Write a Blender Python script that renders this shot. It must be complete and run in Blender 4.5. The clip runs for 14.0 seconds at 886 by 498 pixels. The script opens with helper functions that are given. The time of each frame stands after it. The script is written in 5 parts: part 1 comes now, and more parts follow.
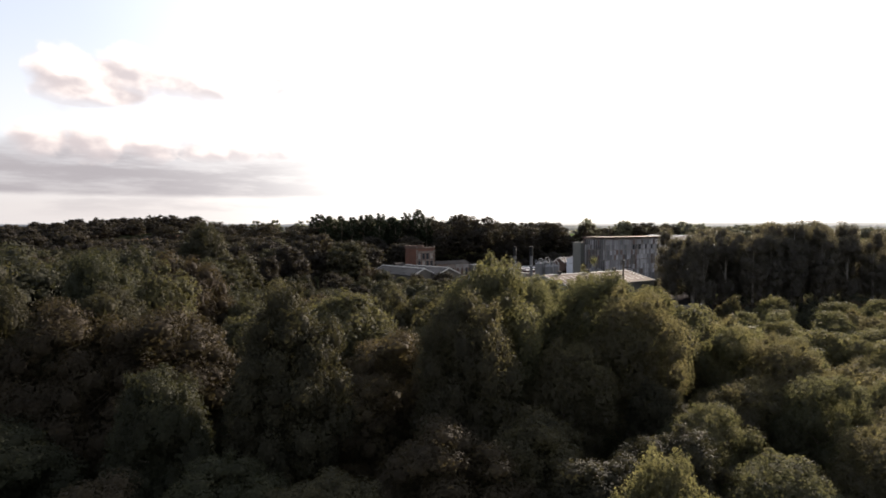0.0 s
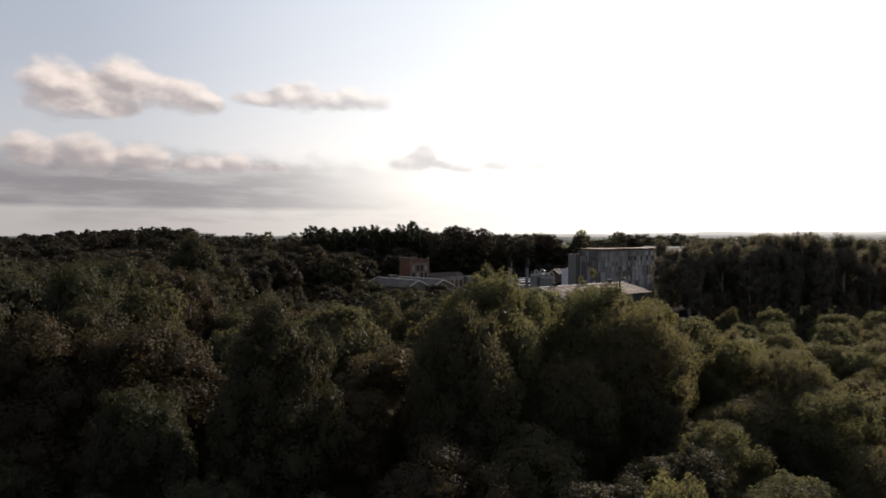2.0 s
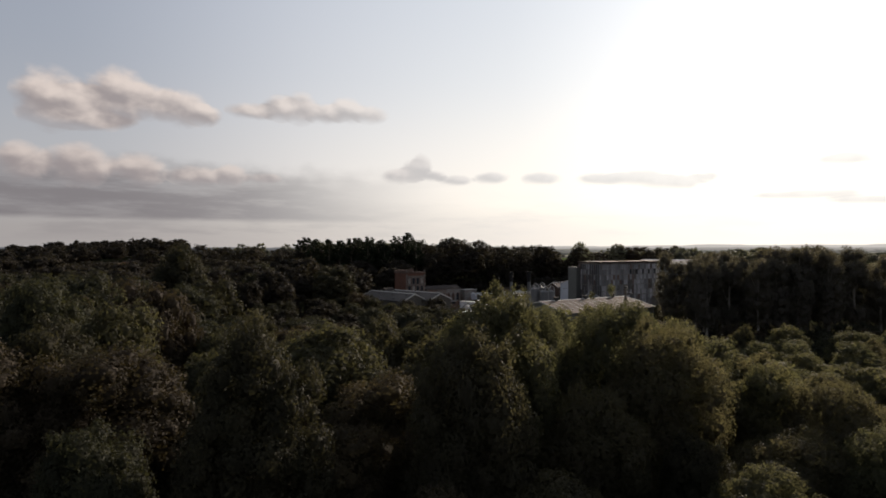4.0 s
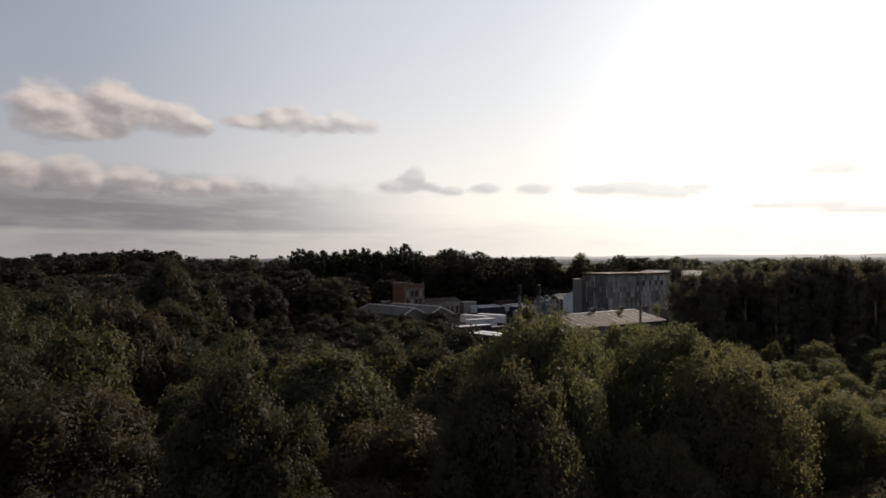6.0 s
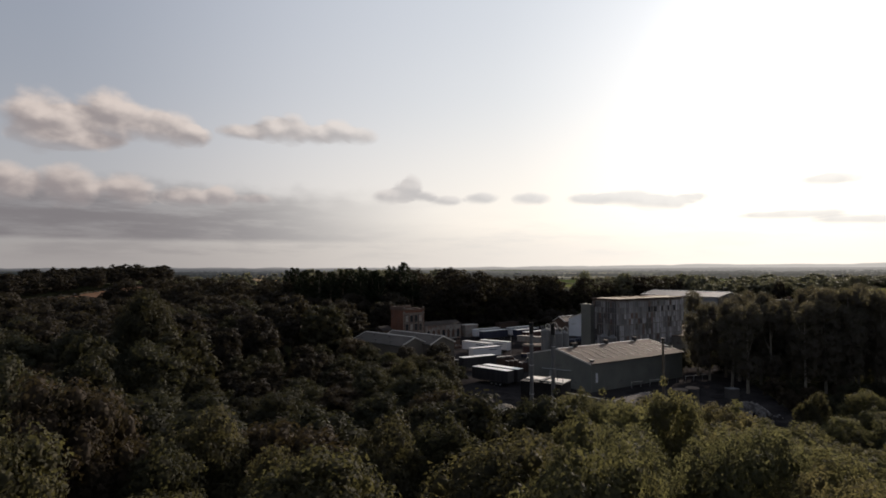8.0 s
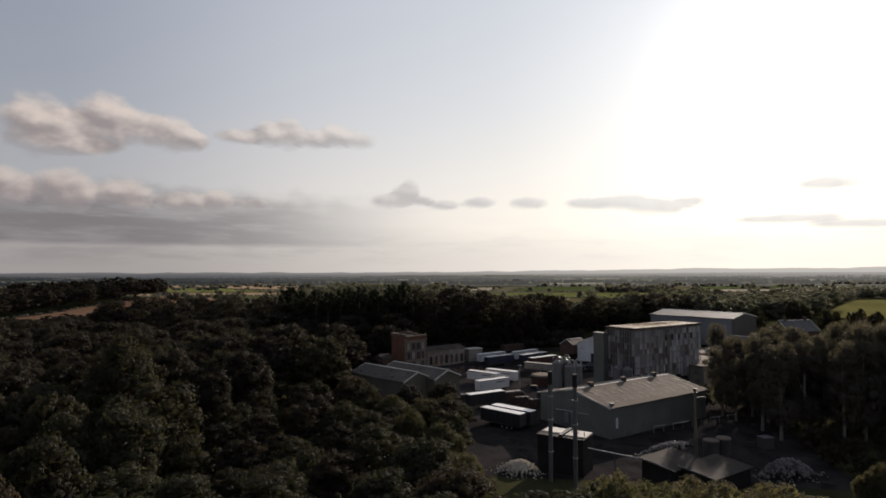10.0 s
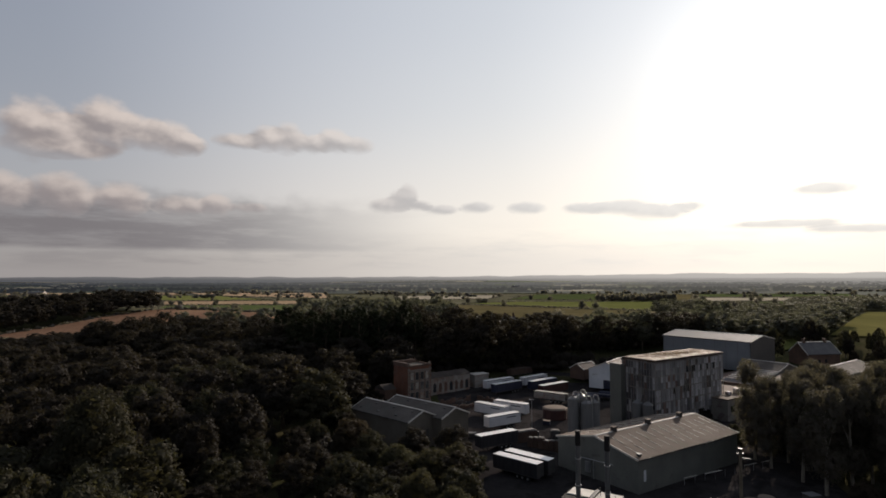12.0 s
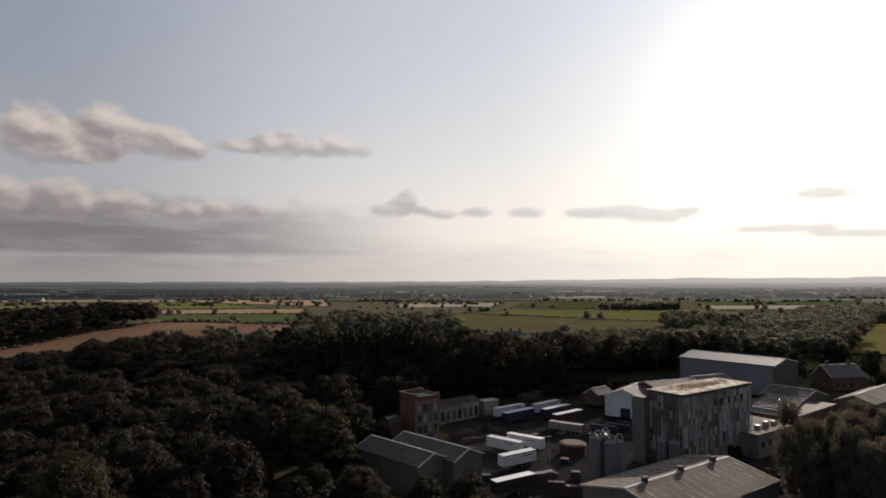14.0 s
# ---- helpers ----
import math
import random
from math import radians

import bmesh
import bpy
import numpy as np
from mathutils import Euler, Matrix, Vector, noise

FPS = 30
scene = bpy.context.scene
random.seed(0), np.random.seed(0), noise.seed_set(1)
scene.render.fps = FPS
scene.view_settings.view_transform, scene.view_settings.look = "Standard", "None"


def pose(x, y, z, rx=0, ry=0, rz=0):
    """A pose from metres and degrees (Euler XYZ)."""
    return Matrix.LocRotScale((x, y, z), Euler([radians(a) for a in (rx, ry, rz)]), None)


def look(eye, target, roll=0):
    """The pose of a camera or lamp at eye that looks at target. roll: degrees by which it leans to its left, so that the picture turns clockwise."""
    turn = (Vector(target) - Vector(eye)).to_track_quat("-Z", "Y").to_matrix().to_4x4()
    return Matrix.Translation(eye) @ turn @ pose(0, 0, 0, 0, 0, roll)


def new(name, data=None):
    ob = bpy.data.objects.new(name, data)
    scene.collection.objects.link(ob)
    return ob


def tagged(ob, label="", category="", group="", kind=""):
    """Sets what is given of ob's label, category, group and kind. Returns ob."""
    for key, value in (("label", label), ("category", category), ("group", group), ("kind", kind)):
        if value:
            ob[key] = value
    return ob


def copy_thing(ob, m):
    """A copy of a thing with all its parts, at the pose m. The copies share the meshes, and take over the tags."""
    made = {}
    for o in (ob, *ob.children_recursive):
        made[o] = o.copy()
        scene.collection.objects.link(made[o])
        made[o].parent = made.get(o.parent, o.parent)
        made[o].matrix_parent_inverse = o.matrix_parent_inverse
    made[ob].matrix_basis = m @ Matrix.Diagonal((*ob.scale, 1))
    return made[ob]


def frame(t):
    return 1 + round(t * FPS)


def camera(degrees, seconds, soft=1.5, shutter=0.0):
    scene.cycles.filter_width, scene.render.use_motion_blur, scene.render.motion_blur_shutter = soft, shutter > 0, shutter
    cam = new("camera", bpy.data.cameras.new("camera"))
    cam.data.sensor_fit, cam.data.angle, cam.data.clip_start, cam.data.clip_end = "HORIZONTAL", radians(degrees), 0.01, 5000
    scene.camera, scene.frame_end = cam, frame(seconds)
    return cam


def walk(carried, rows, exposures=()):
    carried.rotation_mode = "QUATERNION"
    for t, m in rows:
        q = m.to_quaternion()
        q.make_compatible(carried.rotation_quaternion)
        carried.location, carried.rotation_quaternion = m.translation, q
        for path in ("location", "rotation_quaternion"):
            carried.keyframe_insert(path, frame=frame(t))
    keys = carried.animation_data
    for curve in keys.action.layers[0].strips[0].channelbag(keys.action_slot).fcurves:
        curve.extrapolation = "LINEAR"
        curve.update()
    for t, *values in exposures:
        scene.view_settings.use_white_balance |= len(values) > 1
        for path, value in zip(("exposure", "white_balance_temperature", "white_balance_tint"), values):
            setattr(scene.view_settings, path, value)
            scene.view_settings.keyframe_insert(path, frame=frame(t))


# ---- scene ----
cam = camera(74.0, 14.0, soft=1.7)
PATH = [
    (0, (4.319, -55.122, 24.023), (4.288, -53.124, 23.941), -0.1),
    (0.5, (4.263, -55.253, 24.017), (4.233, -53.254, 23.946), -0.1),
    (1, (4.278, -55.0, 23.95), (4.251, -53.001, 23.881), -0.1),
    (1.5, (4.161, -54.376, 23.894), (4.144, -52.377, 23.838), -0.1),
    (2, (4.199, -53.265, 23.913), (4.188, -51.266, 23.871), -0.1),
    (2.5, (4.224, -51.912, 23.946), (4.217, -49.912, 23.917), -0.1),
    (3, (4.008, -50.614, 23.993), (4.006, -48.614, 23.974), -0.1),
    (3.5, (3.732, -49.056, 24.02), (3.735, -47.056, 24.01), -0.0),
    (6, (1.403, -39.467, 24.294), (1.43, -37.468, 24.329), -0.1),
    (6.5, (0.974, -37.035, 24.822), (1.007, -35.036, 24.867), -0.0),
    (7, (0.497, -34.501, 26.172), (0.532, -32.502, 26.224), -0.0),
    (7.5, (-0.061, -31.938, 27.737), (-0.021, -29.939, 27.797), -0.1),
    (8, (-0.048, -29.058, 29.171), (-0.009, -27.059, 29.238), -0.1),
    (10.5, (-2.528, -15.315, 37.607), (-2.478, -13.317, 37.693), -0.1),
    (11, (-3.097, -12.12, 39.106), (-3.044, -10.123, 39.196), -0.0),
    (11.5, (-3.318, -9.849, 40.927), (-3.268, -7.851, 41.019), -0.1),
    (12, (-4.005, -6.919, 42.411), (-3.951, -4.922, 42.509), -0.1),
    (12.5, (-4.547, -4.215, 44.147), (-4.493, -2.218, 44.246), -0.1),
    (13, (-5.387, -1.156, 45.843), (-5.326, 0.841, 45.944), -0.1),
    (13.5, (-5.466, 1.567, 47.465), (-5.409, 3.564, 47.57), -0.1),
    (14, (-6.541, 3.846, 48.484), (-6.487, 5.842, 48.598), -0.1),
]
EXPOSURES = [(0.0, 1.62), (0.8, 1.42), (1.5, 1.05), (2.2, 0.74), (3.0, 0.5), (6.0, 0.42), (8.0, 0.36), (11.0, 0.28), (14.0, 0.23)]
walk(cam, [(t, look(eye, target, roll)) for t, eye, target, roll in PATH], exposures=EXPOSURES)
# ---------------------------------------------------------------- light
SUN_AZ, SUN_EL = radians(33.0), radians(17.0)
SUN_DIR = Vector((math.sin(SUN_AZ) * math.cos(SUN_EL), math.cos(SUN_AZ) * math.cos(SUN_EL), math.sin(SUN_EL)))
lamp = bpy.data.lights.new("sun", "SUN")
lamp.energy, lamp.angle, lamp.color = 5.0, radians(0.6), (1.0, 0.86, 0.74)
sun = new("sun", lamp)
sun.matrix_world = look(SUN_DIR * 500, (0, 0, 0))


class Nodes:
    """A short way to lay out a node tree."""

    def __init__(self, tree):
        self.tree = tree
        tree.nodes.clear()

    def add(self, kind, ins=(), **props):
        n = self.tree.nodes.new(kind)
        if kind == "ShaderNodeMath":
            n.operation = props.pop("operation", "ADD")
        if "operation" in props:
            n.operation = props.pop("operation")
        if "blend_type" in props:
            n.data_type = "RGBA"
            n.blend_type = props.pop("blend_type")
        for key, value in ins if not isinstance(ins, dict) else ins.items():
            if isinstance(value, bpy.types.NodeSocket):
                self.tree.links.new(value, n.inputs[key])
            elif value is not None:
                n.inputs[key].default_value = value
        return n

    def math(self, op, a, b=0.0, c=None):
        ins = {0: a, 1: b}
        if c is not None:
            ins[2] = c
        return self.add("ShaderNodeMath", ins, operation=op).outputs[0]

    def mix(self, fac, a, b, blend="MIX"):
        n = self.add("ShaderNodeMix", blend_type=blend)
        for key, value in ((0, fac), (6, a), (7, b)):
            if isinstance(value, bpy.types.NodeSocket):
                self.tree.links.new(value, n.inputs[key])
            else:
                n.inputs[key].default_value = value if key == 0 else (*value[:3], 1.0)
        return n.outputs[2]

    def ramp(self, fac, stops, way="LINEAR"):
        n = self.add("ShaderNodeValToRGB", {0: fac})
        n.color_ramp.interpolation = way
        el = n.color_ramp.elements
        while len(el) < len(stops):
            el.new(0.5)
        for e, (p, c) in zip(el, stops):
            e.position, e.color = p, (*c[:3], 1.0)
        return n.outputs[0]

    def step(self, value, lo, hi, a=0.0, b=1.0):
        n = self.add("ShaderNodeMapRange", {0: value, 1: lo, 2: hi, 3: a, 4: b})
        n.interpolation_type = "SMOOTHSTEP"
        return n.outputs[0]


# Clouds of the evening sky: azimuth and elevation of the middle, half width, half height, in degrees
CLOUDS = [
    (-33.6, 12.0, 2.7, 2.5), (-31.2, 11.6, 2.6, 1.6), (-28.9, 12.8, 2.9, 2.3), (-26.0, 12.5, 2.3, 1.5), (-23.8, 12.3, 2.4, 1.6), (-22.0, 11.8, 1.7, 0.9), (-31.5, 10.7, 4.2, 0.9),
    (-17.6, 12.5, 2.6, 0.75), (-15.2, 12.9, 1.9, 1.1), (-13.4, 13.0, 1.8, 1.4), (-11.0, 12.6, 2.2, 0.9), (-9.0, 13.0, 1.8, 1.2), (-6.8, 12.7, 1.9, 0.8),
    (-35.4, 6.9, 2.0, 1.5), (-31.6, 7.0, 2.7, 1.7), (-27.2, 6.9, 2.4, 1.5), (-22.6, 6.5, 2.6, 0.9), (-19.6, 6.6, 1.6, 1.0), (-16.8, 6.5, 1.9, 0.5),
    (-3.7, 7.0, 2.3, 0.75), (-2.6, 7.5, 1.5, 1.0), (-1.9, 8.0, 1.1, 1.1), (-0.8, 7.0, 1.4, 0.5), (1.4, 6.6, 1.9, 0.5), (4.9, 6.8, 1.9, 0.55), (9.8, 6.7, 2.1, 0.6),
    (15.2, 6.5, 2.6, 0.6), (18.6, 6.5, 3.2, 0.75), (21.8, 6.0, 3.0, 0.7), (24.4, 6.4, 1.6, 0.5), (34.6, 7.2, 2.6, 0.55), (31.5, 4.5, 5.5, 0.4), (36.6, 3.9, 4.0, 0.4),
]
world = bpy.data.worlds.new("sky")
scene.world = world
world.use_nodes = True
N = Nodes(world.node_tree)
ray = N.add("ShaderNodeTexCoord").outputs["Generated"]
xyz = N.add("ShaderNodeSeparateXYZ", {0: ray}).outputs
az = N.math("MULTIPLY", N.math("ARCTAN2", xyz[0], xyz[1]), 180 / math.pi)
el = N.math("MULTIPLY", N.math("ARCSINE", xyz[2]), 180 / math.pi)


def billow(da, de, scale, detail=6.0):
    at = N.add("ShaderNodeCombineXYZ", {0: N.math("ADD", az, da), 1: N.math("MULTIPLY", N.math("ADD", el, de), 1.5), 2: 0.7}).outputs[0]
    return N.add("ShaderNodeTexNoise", {"Vector": at, "Scale": scale, "Detail": detail, "Roughness": 0.42}).outputs[0]


puff = billow(0.0, 0.0, 0.42)
fine = billow(3.0, 1.0, 1.25)
lump = billow(0.45, 0.6, 0.42, 3.0)
streak_at = N.add("ShaderNodeCombineXYZ", {0: N.math("MULTIPLY", az, 0.16), 1: el, 2: 3.0}).outputs[0]
veil = N.add("ShaderNodeTexNoise", {"Vector": streak_at, "Scale": 0.8, "Detail": 5.0, "Roughness": 0.6}).outputs[0]
total = lift = weight = None
for a0, e0, wa, we in CLOUDS:
    da = N.math("DIVIDE", N.math("SUBTRACT", az, a0), wa * 1.08)
    de = N.math("DIVIDE", N.math("SUBTRACT", el, e0), we * 1.25)
    f = N.math("MAXIMUM", N.math("SUBTRACT", 1.0, N.math("ADD", N.math("MULTIPLY", da, da), N.math("MULTIPLY", de, de))), 0.0)
    lead = N.math("POWER", f, 3.0)
    g = N.math("MULTIPLY", lead, N.math("ADD", N.math("MULTIPLY", de, 0.85), N.math("MULTIPLY", da, 0.35)))
    total = f if total is None else N.math("ADD", total, f)
    weight = lead if weight is None else N.math("ADD", weight, lead)
    lift = g if lift is None else N.math("ADD", lift, g)
lift = N.math("DIVIDE", lift, N.math("ADD", weight, 0.01))
dense = N.step(N.math("ADD", N.math("MINIMUM", total, 1.0), N.math("ADD", N.math("MULTIPLY", N.math("SUBTRACT", puff, 0.5), 1.0), N.math("MULTIPLY", N.math("SUBTRACT", fine, 0.5), 0.35))), 0.08, 0.85)
dense = N.math("MULTIPLY", dense, N.step(total, 0.0, 0.12))
# undersides thin out softly
dense = N.math("MULTIPLY", dense, N.step(lift, -0.9, -0.1, 0.15, 1.0))
# the long grey bank low in the sky, and the streaks under it
bank = N.math("MULTIPLY", N.step(el, 2.3, 2.9), N.step(N.math("ADD", el, N.math("MULTIPLY", puff, 2.4)), 7.0, 9.4, 1.0, 0.0))
bank = N.math("MULTIPLY", bank, N.step(N.math("ADD", az, N.math("MULTIPLY", veil, 16.0)), -10.0, 12.0, 1.0, 0.0))
strat = N.math("MULTIPLY", N.math("MULTIPLY", N.step(el, 0.4, 1.6), N.step(el, 3.0, 6.0, 1.0, 0.0)), N.step(veil, 0.42, 0.66, 0.0, 1.0))
sky = N.add("ShaderNodeTexSky")
sky.sky_type, sky.sun_disc = "NISHITA", False
sky.sun_elevation, sky.sun_rotation = SUN_EL, SUN_AZ
sky.air_density, sky.dust_density, sky.ozone_density, sky.altitude = 1.0, 1.0, 1.0, 60
SKY = 0.06
air = N.mix(1.0, sky.outputs[0], (SKY, SKY, SKY), "MULTIPLY")
# evening haze: brightest round the sun, falling off slowly with the angle from it
near = N.math("MINIMUM", N.add("ShaderNodeVectorMath", {0: ray, 1: SUN_DIR}, operation="DOT_PRODUCT").outputs["Value"], 1.0)
away = N.math("DIVIDE", N.math("ARCCOSINE", near), math.pi)
haze = N.ramp(N.math("MINIMUM", N.math("MULTIPLY", away, 2.0), 1.0), [(0, (1.0, 0.96, 0.88)), (0.06, (0.80, 0.78, 0.74)), (0.15, (0.57, 0.563, 0.552)), (0.28, (0.465, 0.465, 0.461)), (0.488, (0.372, 0.374, 0.386)), (0.688, (0.184, 0.196, 0.226)), (1, (0.185, 0.198, 0.220))], "B_SPLINE")
haze = N.mix(1.0, haze, (2.0, 2.0, 2.0), "MULTIPLY")
haze = N.mix(N.step(el, 25.0, 75.0), haze, N.mix(1.0, haze, (0.5, 0.52, 0.56), "MULTIPLY"))
haze = N.mix(N.step(el, 2.0, 17.0, 1.0, 0.0), haze, N.mix(1.0, haze, (1.26, 1.16, 1.05), "MULTIPLY"))
haze = N.mix(N.step(el, 9.0, 27.0), haze, N.mix(1.0, haze, (0.82, 0.86, 0.93), "MULTIPLY"))
air = N.mix(0.88, air, haze)
toward = N.step(away, 0.05, 0.36, 1.0, 0.0)
body = N.math("ADD", N.math("MULTIPLY", lift, 0.6), N.math("MULTIPLY", N.math("SUBTRACT", puff, lump), 1.1))
shade = N.mix(toward, (0.325, 0.285, 0.285), (0.72, 0.715, 0.71))
crest = N.mix(toward, (0.73, 0.63, 0.575), (0.90, 0.885, 0.865))
# the lower row stands in the shade of the bank
crest = N.mix(N.step(el, 8.5, 10.5, 0.22, 0.0), crest, shade)
lit = N.mix(N.step(body, -0.3, 0.45), shade, crest)
grey = N.mix(toward, (0.215, 0.198, 0.207), (0.92, 0.90, 0.87))
low_warm = N.mix(toward, (0.315, 0.28, 0.268), (0.98, 0.94, 0.90))
col = N.mix(N.step(el, 1.5, 5.0, 0.6, 0.0), air, low_warm)
col = N.mix(N.math("MULTIPLY", strat, 0.3), col, grey)
col = N.mix(N.math("MULTIPLY", bank, N.step(veil, 0.3, 0.62, 0.6, 0.95)), col, grey)
col = N.mix(N.math("MULTIPLY", dense, N.step(toward, 0.2, 0.95, 0.95, 0.78)), col, lit)
# far blue hills painted into the sky all round the horizon, haze included
along = N.add("ShaderNodeCombineXYZ", {0: N.math("MULTIPLY", az, 0.22), 1: 0.0, 2: 5.0}).outputs[0]
crag = N.add("ShaderNodeTexNoise", {"Vector": along, "Scale": 1.0, "Detail": 4.0, "Roughness": 0.5}).outputs[0]
ridge = N.math("ADD", N.math("MULTIPLY", N.math("SUBTRACT", crag, 0.5), 0.5), N.step(az, -5.0, 32.0, 0.10, 0.36))
far_land = N.mix(N.step(az, -36.0, 36.0), (0.150, 0.148, 0.156), (0.58, 0.545, 0.51))
near_land = N.mix(N.step(az, -36.0, 36.0), (0.062, 0.065, 0.074), (0.30, 0.28, 0.26))
far_land = N.mix(N.step(el, -0.4, 0.12), near_land, far_land)
col = N.mix(N.step(N.math("SUBTRACT", el, ridge), -0.05, 0.05), far_land, col)
out = N.add("ShaderNodeOutputWorld", {0: N.add("ShaderNodeBackground", {0: col, 1: 0.75}).outputs[0]})

# ---------------------------------------------------------------- materials


def stuff(name, a, b, rough=0.8, scale=1.0, fine=12.0, bump=0.25, metal=0.0, spec=0.3, stretch=(1, 1, 1), stain=None, stain_at=0.62, vary=0.12, ribs=0.0):
    """Two-scale mottled surface; a and b: its two base colours; stain: a third one, in patches; ribs: spacing of ribbed sheet in metres."""
    m = bpy.data.materials.new(name)
    m.use_nodes = True
    n = Nodes(m.node_tree)
    place = n.add("ShaderNodeTexCoord").outputs["Object"]
    place = n.add("ShaderNodeMapping", {0: place, 3: stretch}).outputs[0]
    big = n.add("ShaderNodeTexNoise", {"Vector": place, "Scale": scale * 0.35, "Detail": 5.0, "Roughness": 0.6}).outputs[0]
    small = n.add("ShaderNodeTexNoise", {"Vector": place, "Scale": scale * fine * 0.35, "Detail": 4.0, "Roughness": 0.7}).outputs[0]
    fac = n.step(n.math("ADD", n.math("MULTIPLY", big, 0.65), n.math("MULTIPLY", small, 0.35)), 0.36, 0.66)
    c = n.mix(fac, a, b)
    if stain:
        patch = n.add("ShaderNodeTexNoise", {"Vector": place, "Scale": scale * 0.6, "Detail": 8.0, "Roughness": 0.7, "Distortion": 0.6}).outputs[0]
        c = n.mix(n.step(patch, stain_at - 0.08, stain_at + 0.06), c, stain)
    tone = n.math("ADD", n.math("MULTIPLY", n.add("ShaderNodeObjectInfo").outputs["Random"], 2 * vary), 1.0 - vary)
    tone = n.add("ShaderNodeCombineColor", {0: tone, 1: tone, 2: tone}).outputs[0]
    c = n.mix(1.0, c, tone, "MULTIPLY")
    height = n.math("ADD", small, n.math("MULTIPLY", big, 0.4))
    if ribs:
        w = n.add("ShaderNodeTexWave", {"Vector": n.add("ShaderNodeTexCoord").outputs["Object"], "Scale": 0.314 / ribs, "Distortion": 0.0})
        height = n.math("ADD", n.math("MULTIPLY", w.outputs[1], 1.2), n.math("MULTIPLY", height, 0.3))
    bumped = n.add("ShaderNodeBump", {"Strength": bump, "Distance": 0.08, "Height": height}).outputs[0]
    p = n.add("ShaderNodeBsdfPrincipled", {"Base Color": c, "Roughness": n.step(small, 0.2, 0.8, max(rough - 0.12, 0.05), min(rough + 0.1, 1.0)), "Metallic": metal, "Specular IOR Level": spec, "Normal": bumped})
    n.add("ShaderNodeOutputMaterial", {0: p.outputs[0]})
    return m


# a dusty, slightly browned cast on all leaves
LATE_SUMMER = (1.05, 0.985, 1.07)


def foliage(name, dark, mid, light, glowing=0.35, sheen=0.75, gloss=0.06):
    """Leaves: each its own tone, light coming through them."""
    m = bpy.data.materials.new(name)
    m.use_nodes = True
    n = Nodes(m.node_tree)
    isle = n.add("ShaderNodeNewGeometry").outputs["Random Per Island"]
    tree = n.add("ShaderNodeObjectInfo").outputs["Random"]
    place = n.add("ShaderNodeTexCoord").outputs["Object"]
    patch = n.add("ShaderNodeTexNoise", {"Vector": place, "Scale": 0.45, "Detail": 3.0}).outputs[0]
    f = n.math("ADD", n.math("MULTIPLY", isle, 0.14), n.math("ADD", n.math("MULTIPLY", tree, 0.3), n.math("MULTIPLY", patch, 0.71)))
    c = n.mix(1.0, n.ramp(f, [(0.15, dark), (0.6, mid), (0.98, light)]), LATE_SUMMER, "MULTIPLY")
    p = n.add("ShaderNodeBsdfPrincipled", {"Base Color": c, "Roughness": sheen, "Specular IOR Level": gloss})
    t = n.add("ShaderNodeBsdfTranslucent", {0: n.mix(1.0, c, (1.66, 1.64, 0.98), "MULTIPLY")})
    n.add("ShaderNodeOutputMaterial", {0: n.add("ShaderNodeMixShader", {0: glowing, 1: p.outputs[0], 2: t.outputs[0]}).outputs[0]})
    return m


LEAF = [
    foliage("oak_leaves", (0.020, 0.020, 0.015), (0.031, 0.032, 0.020), (0.047, 0.043, 0.025), 0.3),
    foliage("ash_leaves", (0.020, 0.022, 0.016), (0.033, 0.035, 0.022), (0.046, 0.045, 0.027), 0.3),
    foliage("turning_leaves", (0.023, 0.020, 0.016), (0.037, 0.031, 0.021), (0.050, 0.041, 0.025), 0.3),
    foliage("poplar_leaves", (0.062, 0.060, 0.050), (0.076, 0.072, 0.058), (0.092, 0.085, 0.067), 0.4),
]
# nearest trees, mostly left: shade put into darker leaf colours
SHADED_CLOSE_LEAF = [
    foliage("shaded_close_leaves_a", (0.021, 0.021, 0.014), (0.036, 0.035, 0.021), (0.088, 0.080, 0.040), 0.3),
    foliage("shaded_close_leaves_b", (0.022, 0.023, 0.015), (0.037, 0.040, 0.023), (0.086, 0.082, 0.041), 0.3),
    foliage("shaded_close_leaves_c", (0.025, 0.022, 0.015), (0.043, 0.036, 0.022), (0.096, 0.080, 0.043), 0.3),
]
# trees towards the sun: its light and glare put into lighter leaf colours
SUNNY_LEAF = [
    foliage("sunlit_leaves_a", (0.043, 0.046, 0.030), (0.066, 0.067, 0.041), (0.096, 0.093, 0.050), 0.55),
    foliage("sunlit_leaves_b", (0.045, 0.047, 0.032), (0.066, 0.069, 0.042), (0.093, 0.092, 0.053), 0.55),
    foliage("sunlit_leaves_c", (0.047, 0.045, 0.031), (0.070, 0.066, 0.042), (0.097, 0.090, 0.050), 0.55),
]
# ridge canopy: sunlight painted in as a somewhat lighter leaf
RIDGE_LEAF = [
    foliage("ridge_lit_leaves_a", (0.026, 0.026, 0.018), (0.048, 0.047, 0.029), (0.092, 0.086, 0.046), 0.4),
    foliage("ridge_lit_leaves_b", (0.025, 0.027, 0.018), (0.046, 0.047, 0.028), (0.086, 0.083, 0.044), 0.4),
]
# between the two sides: part of the sunlight painted into the leaf colour
HALF_SUNNY_LEAF = [
    foliage("half_sunlit_leaves_a", (0.034, 0.036, 0.025), (0.057, 0.059, 0.035), (0.095, 0.093, 0.048), 0.45),
    foliage("half_sunlit_leaves_b", (0.037, 0.036, 0.025), (0.060, 0.057, 0.036), (0.098, 0.091, 0.049), 0.45),
]
